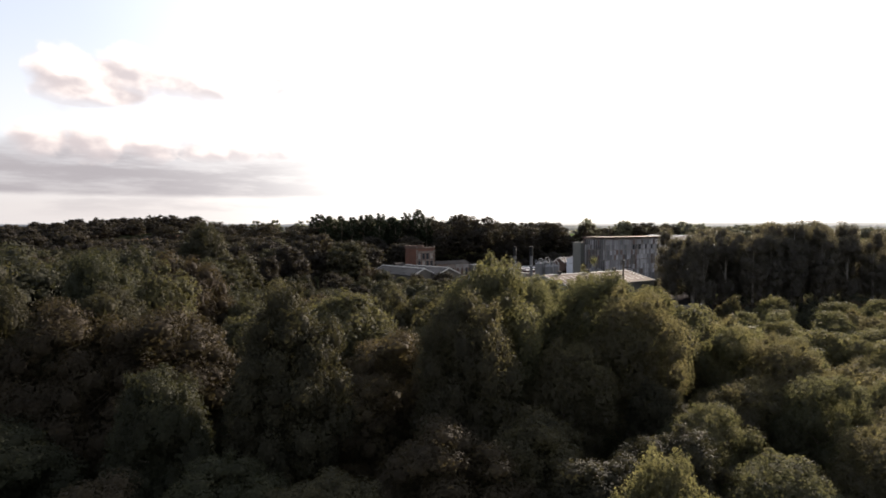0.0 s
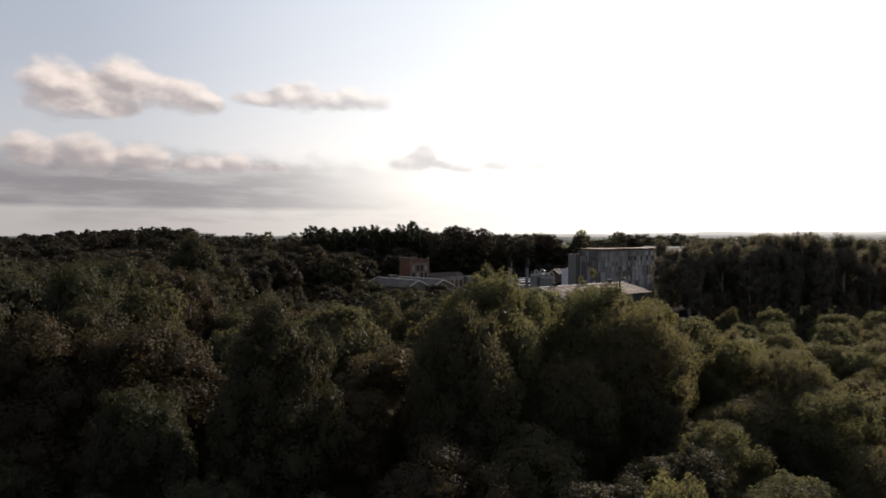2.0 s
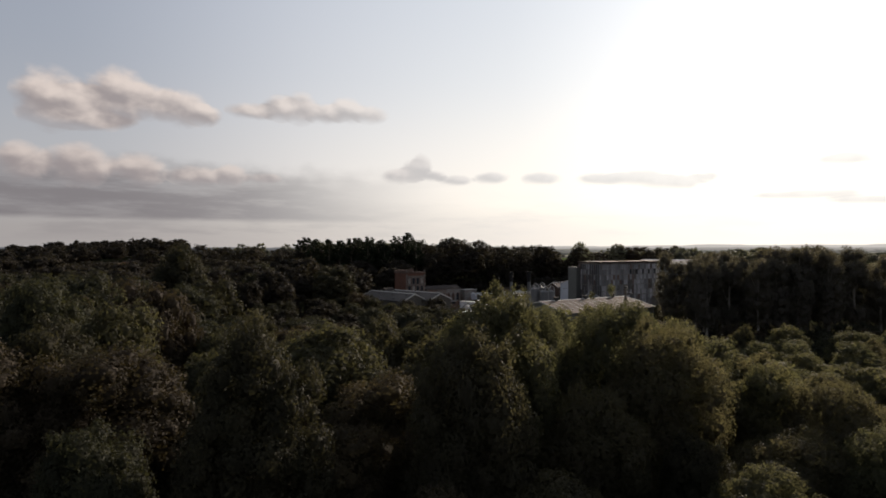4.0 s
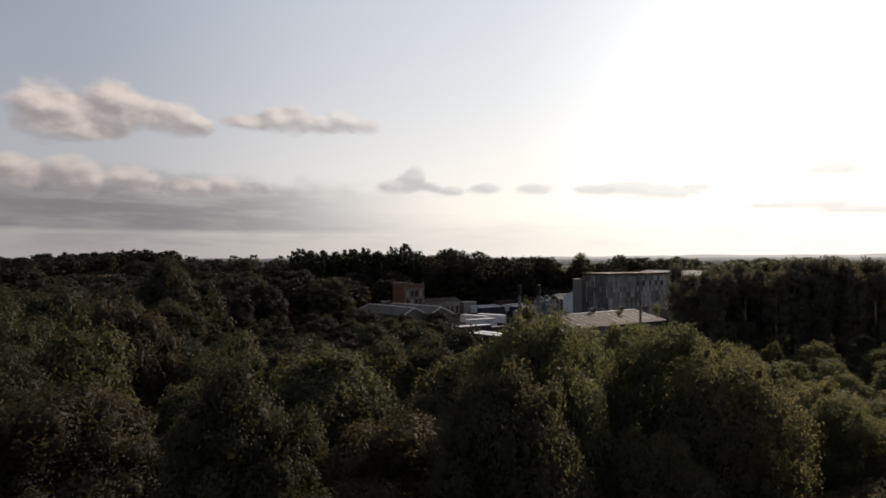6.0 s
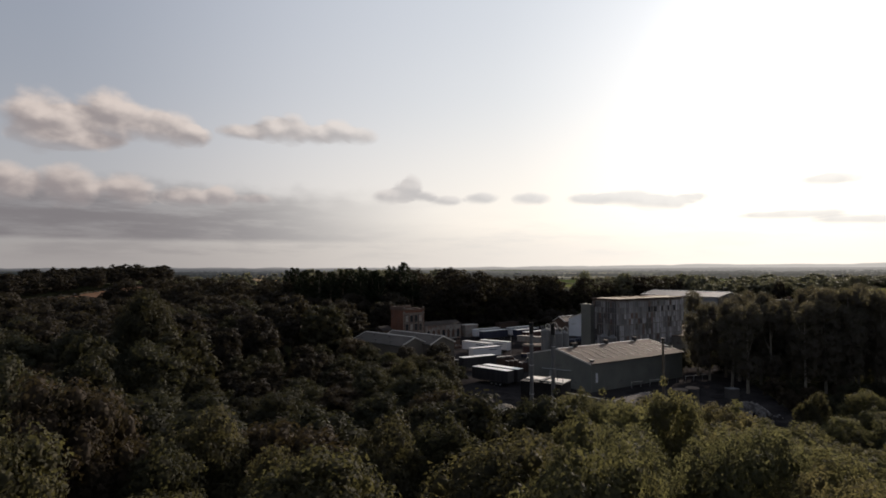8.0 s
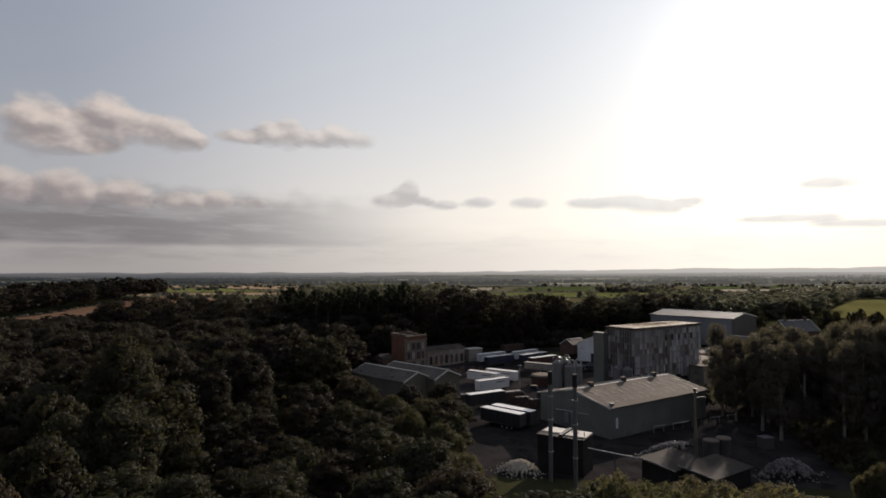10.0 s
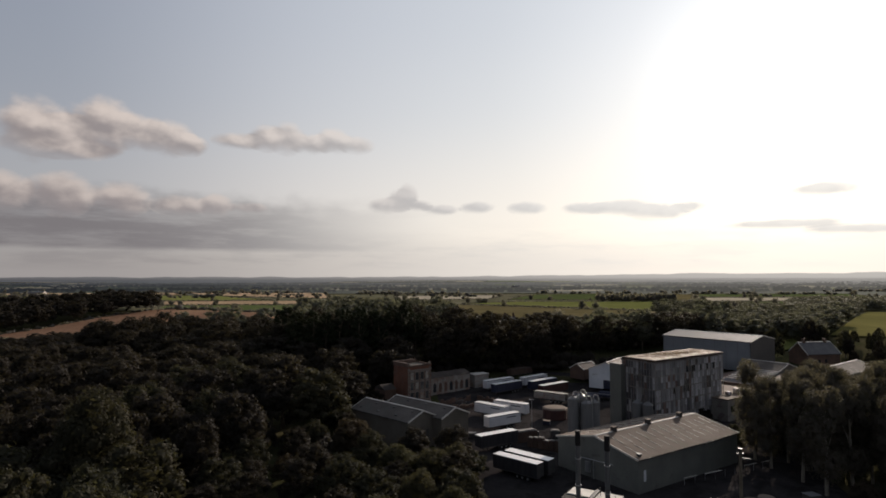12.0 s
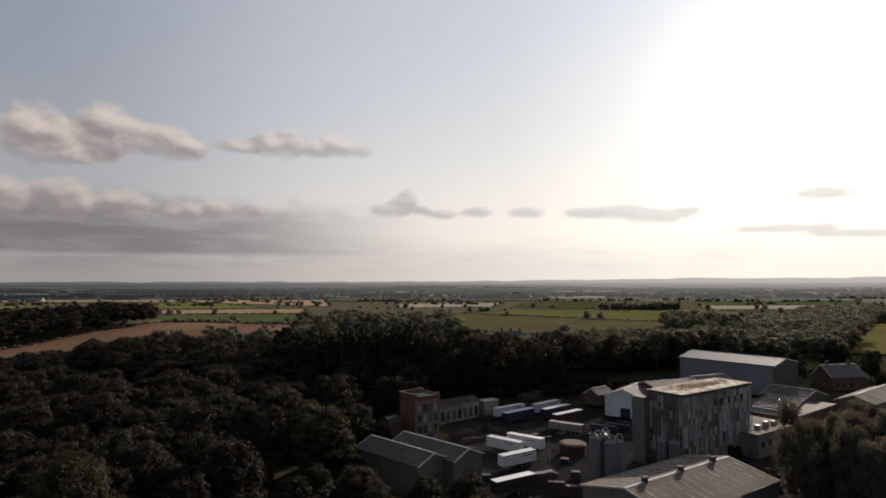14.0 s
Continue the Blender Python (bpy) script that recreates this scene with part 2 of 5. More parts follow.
# distant trees and hedges: haze put into a paler leaf colour
FAR_LEAF = foliage("hazed_distant_leaves", (0.075, 0.076, 0.072), (0.095, 0.095, 0.089), (0.118, 0.114, 0.104), 0.5)
# left woods, hilltop and brush: shade put into a near-black leaf colour
SHADED_BACK_LEAF = foliage("wood_leaves", (0.018, 0.016, 0.014), (0.025, 0.023, 0.018), (0.036, 0.032, 0.023), 0.3)
# woods behind the works: paler leaf copies with the haze painted in
HAZED_GREEN_LEAF = foliage("hazed_green_leaves", (0.084, 0.094, 0.074), (0.108, 0.118, 0.091), (0.134, 0.142, 0.106), 0.42)
HAZY_LEAF = foliage("hazed_wood_leaves", (0.080, 0.086, 0.068), (0.094, 0.100, 0.077), (0.110, 0.114, 0.086), 0.4)
NEEDLE = foliage("pine_needles", (0.010, 0.014, 0.008), (0.018, 0.023, 0.011), (0.032, 0.034, 0.016), 0.15)
BARK = stuff("bark", (0.07, 0.055, 0.04), (0.14, 0.115, 0.085), 0.9, 3.0, 8, 0.5, stretch=(1, 1, 0.25))
PALE_BARK = stuff("pale_bark", (0.14, 0.12, 0.10), (0.23, 0.20, 0.16), 0.85, 3.0, 8, 0.4, stretch=(1, 1, 0.3))
SOIL = stuff("ground_cover", (0.030, 0.034, 0.016), (0.060, 0.052, 0.030), 0.95, 0.12, 30, 0.5, spec=0.0)
YARD = stuff("worn_yard", (0.022, 0.020, 0.021), (0.044, 0.040, 0.039), 0.95, 0.25, 22, 0.25, spec=0.0, stain=(0.020, 0.018, 0.018), stain_at=0.56)
# extra pale and warm: sunlight on the spoil heap put into the colour
SUNLIT_GRAVEL = stuff("sunlit_gravel", (0.38, 0.33, 0.27), (0.56, 0.50, 0.41), 0.95, 1.6, 10, 0.7, spec=0.0)
MEADOW = stuff("rough_meadow", (0.075, 0.075, 0.048), (0.12, 0.112, 0.075), 0.95, 0.04, 40, 0.2, spec=0.0)
STUBBLE = stuff("stubble_field", (0.25, 0.180, 0.115), (0.34, 0.25, 0.165), 0.95, 0.05, 30, 0.2, stretch=(1, 0.15, 1), spec=0.0)
RED_EARTH = stuff("red_stubble_field", (0.125, 0.075, 0.052), (0.20, 0.127, 0.085), 0.95, 0.06, 30, 0.2, stretch=(1, 0.2, 1), spec=0.0)
GRASS = stuff("grass_field", (0.055, 0.070, 0.028), (0.083, 0.099, 0.041), 0.95, 0.05, 40, 0.2, spec=0.0)
BRIGHT_GRASS = stuff("sunlit_pasture", (0.105, 0.116, 0.037), (0.150, 0.156, 0.056), 0.95, 0.06, 40, 0.2, spec=0.0)
PASTURE = stuff("rowed_crop", (0.10, 0.095, 0.035), (0.16, 0.145, 0.055), 0.95, 0.05, 30, 0.2, stretch=(1, 0.12, 1), spec=0.0)
OLIVE = stuff("ripening_field", (0.085, 0.073, 0.036), (0.125, 0.105, 0.055), 0.95, 0.05, 40, 0.2, spec=0.0)
PALE_FIELD = stuff("pale_field", (0.28, 0.25, 0.19), (0.36, 0.32, 0.25), 0.95, 0.05, 30, 0.2, spec=0.0)
CLAD = stuff("green_grey_sheet", (0.098, 0.100, 0.090), (0.140, 0.139, 0.125), 0.6, 0.5, 14, 0.25, spec=0.4, stain=(0.085, 0.08, 0.07), stain_at=0.66)
BUFF = stuff("buff_sheet", (0.080, 0.070, 0.058), (0.116, 0.102, 0.085), 0.65, 0.5, 14, 0.25, stain=(0.10, 0.085, 0.07), stain_at=0.66)
ROOF = stuff("fibre_cement_roof", (0.125, 0.098, 0.080), (0.176, 0.141, 0.115), 0.92, 0.5, 14, 0.35, spec=0.05, stain=(0.13, 0.115, 0.09), stain_at=0.6)
DARK_ROOF = stuff("weathered_grey_roof", (0.080, 0.070, 0.063), (0.118, 0.104, 0.094), 0.9, 0.5, 14, 0.35, spec=0.1, stain=(0.09, 0.09, 0.08), stain_at=0.62)
STEEL_ROOF = stuff("grey_steel_roof", (0.109, 0.109, 0.113), (0.143, 0.14, 0.143), 0.75, 0.3, 14, 0.15, spec=0.15)
BLUE_GREY = stuff("blue_grey_cladding", (0.168, 0.178, 0.196), (0.217, 0.224, 0.241), 0.75, 0.3, 12, 0.15, spec=0.15)
# dark sheet of doors and crate; also painted shade on the far shed's gables
DARK_WALL = stuff("dark_shaded_sheet", (0.045, 0.040, 0.038), (0.068, 0.060, 0.056), 0.7, 0.4, 12, 0.2)
BROWN_SHEET = stuff("brown_sheet_roof", (0.045, 0.038, 0.034), (0.075, 0.064, 0.057), 0.9, 0.6, 12, 0.3, spec=0.05)
PATCHED = stuff("patched_sheet_roof", (0.10, 0.086, 0.076), (0.15, 0.13, 0.115), 0.9, 0.5, 12, 0.3, spec=0.05, stain=(0.34, 0.31, 0.28), stain_at=0.66)
DULL_LIGHT = stuff("dirty_rooflight", (0.48, 0.45, 0.40), (0.62, 0.58, 0.52), 0.7, 1.0, 10, 0.1, spec=0.15)
FLASH = stuff("pale_metal_flashing", (0.46, 0.43, 0.39), (0.60, 0.56, 0.51), 0.75, 1.0, 10, 0.1, spec=0.15)
WHITE = stuff("white_coachwork", (0.43, 0.43, 0.455), (0.55, 0.54, 0.55), 0.65, 0.5, 12, 0.05, spec=0.15, stain=(0.42, 0.40, 0.38), stain_at=0.68)
TRAILER_TOP = stuff("pale_trailer_roof", (0.70, 0.68, 0.66), (0.82, 0.80, 0.78), 0.35, 0.6, 12, 0.1, spec=0.5, stain=(0.5, 0.47, 0.43), stain_at=0.66)
NAVY = stuff("navy_curtain", (0.013, 0.015, 0.030), (0.024, 0.028, 0.052), 0.6, 0.8, 12, 0.3, stretch=(4, 4, 0.3))
BLACK = stuff("black_curtain", (0.016, 0.015, 0.018), (0.035, 0.032, 0.034), 0.6, 0.8, 12, 0.3, stretch=(4, 4, 0.3))
MAROON = stuff("maroon_curtain", (0.036, 0.016, 0.015), (0.062, 0.028, 0.025), 0.6, 0.8, 12, 0.3)
SOOT = stuff("sooty_black_sheet", (0.012, 0.011, 0.012), (0.026, 0.024, 0.024), 0.8, 0.6, 12, 0.2, spec=0.1)
TYRE = stuff("tyre_rubber", (0.015, 0.015, 0.015), (0.03, 0.03, 0.03), 0.9, 4, 8, 0.2)
IRON = stuff("dark_painted_steel", (0.035, 0.033, 0.033), (0.065, 0.06, 0.058), 0.6, 1.5, 8, 0.2)
GALV = stuff("galvanised_steel", (0.30, 0.30, 0.31), (0.42, 0.42, 0.42), 0.42, 1.2, 8, 0.1, metal=0.7)
STACK = stuff("stack_steel", (0.112, 0.112, 0.119), (0.175, 0.175, 0.182), 0.45, 1.2, 8, 0.1, metal=0.5, stretch=(1, 1, 0.2))
SILO = stuff("silo_grey", (0.105, 0.104, 0.104), (0.155, 0.150, 0.148), 0.5, 1.0, 8, 0.1, spec=0.5, stretch=(1, 1, 0.15), stain=(0.16, 0.13, 0.11), stain_at=0.64)
BRICK = stuff("red_brick", (0.098, 0.0416, 0.0269), (0.152, 0.0686, 0.0441), 0.9, 0.8, 14, 0.5, stain=(0.12, 0.07, 0.055), stain_at=0.6)
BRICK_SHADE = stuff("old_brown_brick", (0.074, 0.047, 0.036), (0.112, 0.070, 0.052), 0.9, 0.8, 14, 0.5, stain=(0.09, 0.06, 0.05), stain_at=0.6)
STONE = stuff("pale_stone", (0.105, 0.087, 0.075), (0.165, 0.14, 0.122), 0.85, 1.2, 10, 0.4)
LIMEWASH = stuff("flaking_limewash", (0.204, 0.189, 0.173), (0.281, 0.265, 0.245), 0.9, 0.8, 10, 0.4, stain=(0.20, 0.14, 0.11), stain_at=0.54)
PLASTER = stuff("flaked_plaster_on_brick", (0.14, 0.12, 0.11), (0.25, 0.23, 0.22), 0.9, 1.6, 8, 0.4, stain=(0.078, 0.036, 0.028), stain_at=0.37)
PAINT = stuff("pale_blue_white_paint", (0.506, 0.537, 0.587), (0.628, 0.648, 0.689), 0.8, 0.5, 12, 0.2, stain=(0.36, 0.35, 0.34), stain_at=0.68)
CONCRETE = stuff("stained_concrete", (0.168, 0.154, 0.14), (0.238, 0.217, 0.196), 0.9, 0.5, 14, 0.3, stain=(0.12, 0.10, 0.09), stain_at=0.58)
DECK = stuff("lichened_flat_roof", (0.345, 0.292, 0.217), (0.48, 0.413, 0.315), 0.9, 0.5, 12, 0.3, stain=(0.17, 0.115, 0.075), stain_at=0.5)
MOSS = stuff("matted_moss", (0.19, 0.135, 0.085), (0.30, 0.225, 0.15), 0.95, 1.5, 8, 0.5, spec=0.0)
PANELS = [
    stuff("white_infill_panel", (0.27, 0.262, 0.27), (0.36, 0.345, 0.35), 0.6, 0.7, 10, 0.2, stretch=(1, 1, 0.3), stain=(0.15, 0.12, 0.105), stain_at=0.54, vary=0.3),
    stuff("grey_infill_panel", (0.15, 0.147, 0.152), (0.215, 0.208, 0.21), 0.6, 0.7, 10, 0.2, stretch=(1, 1, 0.3), stain=(0.11, 0.085, 0.075), stain_at=0.54, vary=0.3),
    stuff("dark_infill_panel", (0.062, 0.058, 0.060), (0.10, 0.092, 0.092), 0.45, 0.7, 10, 0.15, stretch=(1, 1, 0.3), vary=0.35),
    stuff("rusty_infill_panel", (0.10, 0.066, 0.056), (0.145, 0.10, 0.085), 0.7, 0.7, 10, 0.2, stretch=(1, 1, 0.3), vary=0.3),
]
TILE = stuff("brown_roof_tiles", (0.080, 0.058, 0.047), (0.125, 0.090, 0.072), 0.85, 0.8, 14, 0.4)
SLATE = stuff("grey_slates", (0.072, 0.069, 0.072), (0.108, 0.102, 0.102), 0.7, 0.8, 14, 0.3)
RUST = stuff("rusty_steel", (0.044, 0.028, 0.022), (0.080, 0.050, 0.037), 0.85, 1.0, 10, 0.3)
RUBBLE = stuff("pale_rubble", (0.07, 0.063, 0.06), (0.24, 0.22, 0.21), 0.9, 1.0, 8, 0.5, vary=0.4)


def haze_glow(name, near_sun, away, reach=2600.0, spots=0.35):
    """Far land with evening haze painted on as emission, brighter below the sun."""
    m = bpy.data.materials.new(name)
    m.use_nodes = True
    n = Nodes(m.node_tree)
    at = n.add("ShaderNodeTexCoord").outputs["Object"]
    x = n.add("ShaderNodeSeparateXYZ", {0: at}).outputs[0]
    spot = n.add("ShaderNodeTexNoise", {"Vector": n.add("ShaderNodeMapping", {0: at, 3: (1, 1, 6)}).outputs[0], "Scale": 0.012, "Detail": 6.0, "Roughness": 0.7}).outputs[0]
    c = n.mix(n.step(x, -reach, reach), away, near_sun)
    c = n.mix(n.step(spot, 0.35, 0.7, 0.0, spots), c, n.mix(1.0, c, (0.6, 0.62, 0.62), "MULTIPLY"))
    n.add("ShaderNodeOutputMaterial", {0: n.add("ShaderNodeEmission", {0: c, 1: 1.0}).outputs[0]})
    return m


# emission colours that stand in for haze over the far land
HAZES = [haze_glow("hazy_plain", (0.20, 0.188, 0.176), (0.050, 0.053, 0.060)), haze_glow("hazy_ridge", (0.25, 0.237, 0.222), (0.066, 0.069, 0.077)), haze_glow("hazy_hills", (0.30, 0.283, 0.265), (0.080, 0.083, 0.092))]
HAZE_BELTS = [haze_glow("hazy_belt", (0.080, 0.077, 0.070), (0.018, 0.020, 0.023), 1500.0), haze_glow("hazier_belt", (0.115, 0.110, 0.102), (0.026, 0.029, 0.033), 1900.0), haze_glow("haziest_belt", (0.155, 0.148, 0.138), (0.037, 0.040, 0.046), 2300.0)]
HAZE_PLAIN = haze_glow("hazed_plain", (0.140, 0.134, 0.112), (0.036, 0.040, 0.040), 1900.0, 0.8)
HAZE_FIELDS = [haze_glow("hazed_stubble", (0.27, 0.240, 0.190), (0.125, 0.110, 0.088), 2000.0), haze_glow("hazed_grass", (0.15, 0.155, 0.105), (0.044, 0.052, 0.040), 2000.0), haze_glow("hazed_crop", (0.17, 0.155, 0.125), (0.052, 0.050, 0.046), 2000.0)]


def glass_like(name, tint):
    m = bpy.data.materials.new(name)
    m.use_nodes = True
    n = Nodes(m.node_tree)
    p = n.add("ShaderNodeBsdfPrincipled", {"Base Color": (*tint, 1), "Roughness": 0.12, "Specular IOR Level": 0.6})
    n.add("ShaderNodeOutputMaterial", {0: p.outputs[0]})
    return m


PANE = glass_like("dark_window_glass", (0.03, 0.032, 0.036))

# ---------------------------------------------------------------- builders


def part(name, bm, material, parent=None, label=""):
    """Links a bmesh as one mesh object, under parent where one is given."""
    me = bpy.data.meshes.new(name)
    bm.to_mesh(me)
    bm.free()
    me.materials.append(material)
    ob = new(name, me)
    ob.parent = parent
    if label:
        ob["label"] = label
    return ob


def thing(name, m, label, category, group="", kind=""):
    ob = new(name)
    ob.empty_display_size = 0.3
    ob.matrix_world = m
    return tagged(ob, label, category, group, kind)


def box(bm, lo, hi, m=None, bevel=0.0):
    """Adds a box from corner lo to corner hi."""
    lo, hi = Vector(lo), Vector(hi)
    size = hi - lo
    t = Matrix.Translation((lo + hi) / 2) @ Matrix.Diagonal((*size, 1))
    made = bmesh.ops.create_cube(bm, size=1, matrix=(m @ t) if m else t)
    if bevel:
        edges = list({e for v in made["verts"] for e in v.link_edges})
        bmesh.ops.bevel(bm, geom=edges, offset=bevel, segments=1, affect="EDGES")
    return bm


def boxed(lo, hi, bevel=0.0):
    return box(bmesh.new(), lo, hi, None, bevel)


def pipe(bm, a, b, r1, r2=None, seg=12):
    """Adds a round bar from a to b."""
    a, b = Vector(a), Vector(b)
    turn = (b - a).to_track_quat("Z", "Y").to_matrix().to_4x4()
    bmesh.ops.create_cone(bm, cap_ends=True, segments=seg, radius1=r1, radius2=r1 if r2 is None else r2, depth=(b - a).length, matrix=Matrix.Translation((a + b) / 2) @ turn)
    return bm


def piped(a, b, r1, r2=None, seg=12):
    return pipe(bmesh.new(), a, b, r1, r2, seg)


def prism(profile, a, b, axis="y"):
    """A profile of (across, up) pairs drawn out from a to b along an axis."""
    bm = bmesh.new()
    rings = []
    for d in (a, b):
        rings.append([bm.verts.new((u, d, w) if axis == "y" else (d, u, w)) for u, w in profile])
    n = len(profile)
    for i in range(n):
        bm.faces.new((rings[0][i], rings[0][(i + 1) % n], rings[1][(i + 1) % n], rings[1][i]))
    bm.faces.new(rings[0])
    bm.faces.new(rings[1])
    bmesh.ops.recalc_face_normals(bm, faces=bm.faces)
    return bm


def rise(x, y):
    """Height of the land."""
    def s(a, b, v):
        v = min(max((v - a) / (b - a), 0.0), 1.0)
        return v * v * (3 - 2 * v)

    def hump(cx, cy, wx, wy):
        return math.exp(-((x - cx) / wx) ** 2 - ((y - cy) / wy) ** 2)
    d = math.hypot(x, y)
    h = 5.0 * s(228, 310, y) * (1.0 - s(500, 1000, y))
    h += 5.0 * hump(10, 270, 140, 30) + 12.0 * hump(-255, 490, 110, 110) + 4.0 * hump(430, 420, 150, 160)
    h += 3.0 * s(90, 130, x) * s(150, 230, y) * s(700, 300, y)
    h += 17.0 * s(1800, 4800, d) + 4.0 * s(2600, 4200, d) * math.sin(x / 520.0 + 1.0)
    return h

# trees that stand out of the near wood: x, y, height of the top, width of the crown, shape
TREES_SEEN = [
    (7.7, 0.8, 20.9, 11.5, 0), (5.9, -6.0, 18.9, 9.5, 1), (-8.4, -10.5, 19.5, 10.0, 3), (19.8, 7.4, 19.0, 10.5, 4), (21.3, 1.8, 17.4, 9.5, 2), (13.2, 10.5, 18.2, 9.5, 1), (25.2, 8.8, 17.4, 9.0, 0),
    (-30.5, 22.0, 20.6, 11.0, 2), (-35.0, 9.5, 21.0, 11.0, 1), (14.0, -4.0, 13.4, 7.5, 2), (-17.3, -13.0, 13.6, 8.0, 1), (59.0, 62.0, 10.0, 5.5, 4),
    (-59.0, 92.0, 25.0, 16.0, 0), (14.5, -26.5, 13.0, 6.0, 3), (1.0, 88.0, 9.5, 7.5, 1), (3.0, 76.0, 8.0, 7.0, 2), (-6.0, 93.0, 11.0, 8.0, 0),
    (-9.3, 113.0, 9.4, 8.0, 1), (-3.0, 112.0, 9.0, 7.5, 2), (-16.0, 117.0, 10.5, 9.0, 3), (1.5, 118.0, 8.4, 7.0, 0), (-21.0, 129.0, 11.0, 9.0, 2),
]


# ---------------------------------------------------------------- ground
def soften(me):
    me.polygons.foreach_set("use_smooth", [True] * len(me.polygons))


def land():
    """One sheet to the horizon, finer near the middle."""
    radii = [0.0] + [12.0 * 1.075 ** i for i in range(84)]
    radii = [r for r in radii if r < 4900] + [4900.0]
    spokes = 288
    cx, cy = 0.0, 60.0
    verts = [(cx, cy, rise(cx, cy))]
    for r in radii[1:]:
        for k in range(spokes):
            a = 2 * math.pi * k / spokes
            x, y = cx + r * math.sin(a), cy + r * math.cos(a)
            verts.append((x, y, rise(x, y)))
    faces = [(0, 1 + (k + 1) % spokes, 1 + k) for k in range(spokes)]
    for i in range(len(radii) - 2):
        p, q = 1 + i * spokes, 1 + (i + 1) * spokes
        for k in range(spokes):
            j = (k + 1) % spokes
            faces.append((p + k, p + j, q + j, q + k))
    me = bpy.data.meshes.new("ground")
    me.from_pydata(verts, [], faces)
    me.materials.append(SOIL)
    soften(me)
    return tagged(new("ground", me), "rolling farmland and dark woodland floor", "ground", kind="structure")


land()


def sheet(name, corners, material, up, label, category, steps=16, kind="structure"):
    """A patch of ground between four corners, laid over the land."""
    a, b, c, d = (Vector((*p, 0)) for p in corners)
    verts, faces = [], []
    for i in range(steps + 1):
        for j in range(steps + 1):
            u, v = i / steps, j / steps
            p = (a * (1 - u) + b * u) * (1 - v) + (d * (1 - u) + c * u) * v
            verts.append((p.x, p.y, rise(p.x, p.y) + up))
    for i in range(steps):
        for j in range(steps):
            k = i * (steps + 1) + j
            faces.append((k, k + steps + 1, k + steps + 2, k + 1))
    me = bpy.data.meshes.new(name)
    me.from_pydata(verts, [], faces)
    me.materials.append(material)
    soften(me)
    return tagged(new(name, me), label, category, kind=kind)


sheet("yard", [(4, 88), (70, 78), (112, 232), (-2, 252)], YARD, 0.05, "worn dark concrete and tarmac works yard", "yard", 24)
FIELDS = [
    ("stubble_field", [(-275, 312), (-105, 425), (-128, 590), (-218, 500)], RED_EARTH, "reddish harvested stubble field on a gentle slope"),
    ("grass_field", [(-310, 640), (-140, 640), (-188, 905), (-400, 890)], GRASS, "green grass field between dark hedges"),
    ("stubble_field", [(-470, 912), (-200, 930), (-228, 1085), (-520, 1065)], STUBBLE, "tan harvested stubble field"),
    ("grass_field", [(-560, 1090), (-300, 1130), (-500, 1400), (-800, 1450)], BRIGHT_GRASS, "yellow-green grass field"),
    ("stubble_field", [(-540, 1425), (-200, 1190), (-290, 1640), (-720, 1730)], STUBBLE, "long tan harvested stubble field"),
    ("stubble_field", [(-1250, 1510), (-610, 1470), (-740, 1730), (-1300, 1640)], STUBBLE, "pale harvested stubble field far off"),
    ("grass_field", [(-900, 1080), (-700, 1100), (-960, 1460), (-1250, 1470)], BRIGHT_GRASS, "yellow-green grass field beyond the hilltop wood"),
    ("grass_field", [(-660, 1790), (-420, 1770), (-530, 2200), (-820, 2250)], GRASS, "green grass field far off"),
    ("ripening_field", [(15, 545), (150, 440), (268, 612), (30, 915)], OLIVE, "brown-olive ripening crop field"),
    ("grass_field", [(50, 945), (270, 640), (475, 1000), (140, 1012)], BRIGHT_GRASS, "bright sunlit green pasture"),
    ("grass_field", [(150, 1120), (310, 1070), (435, 1485), (250, 1420)], GRASS, "green pasture far off"),
    ("grass_field", [(312, 610), (420, 690), (530, 850), (450, 835)], BRIGHT_GRASS, "hazy sunlit meadow with scattered trees"),
    ("grass_field", [(545, 845), (760, 830), (800, 985), (490, 992)], GRASS, "hazy green pasture with scattered trees"),
    ("pale_field", [(492, 1015), (830, 1005), (900, 1180), (540, 1190)], PALE_FIELD, "pale hazy harvested field"),
    ("ripening_field", [(330, 1075), (480, 1060), (640, 1400), (455, 1480)], OLIVE, "brown-olive ripening field far off"),
    ("grass_field", [(560, 1215), (930, 1200), (1050, 1440), (680, 1460)], GRASS, "green pasture on the hazy plain"),
    ("pale_field", [(-60, 1110), (120, 1150), (180, 1390), (-80, 1350)], PALE_FIELD, "pale harvested field"),
    ("ripening_field", [(226, 325), (276, 298), (520, 560), (428, 560)], PASTURE, "sunlit yellow-green crop in rows on a hillside"),
    ("lawn", [(163, 268), (183, 282), (193, 306), (181, 300)], BRIGHT_GRASS, "small sunlit lawn beside the farmhouse"),
]
sheet("meadow", [(-520, 470), (520, 470), (1500, 1500), (-1500, 1500)], MEADOW, 0.35, "rough green meadow and verges between the fields", "field", 56)
for nm, corners, material, label in FIELDS:
    sheet(nm, corners, material, 0.9, label, "field", 22)


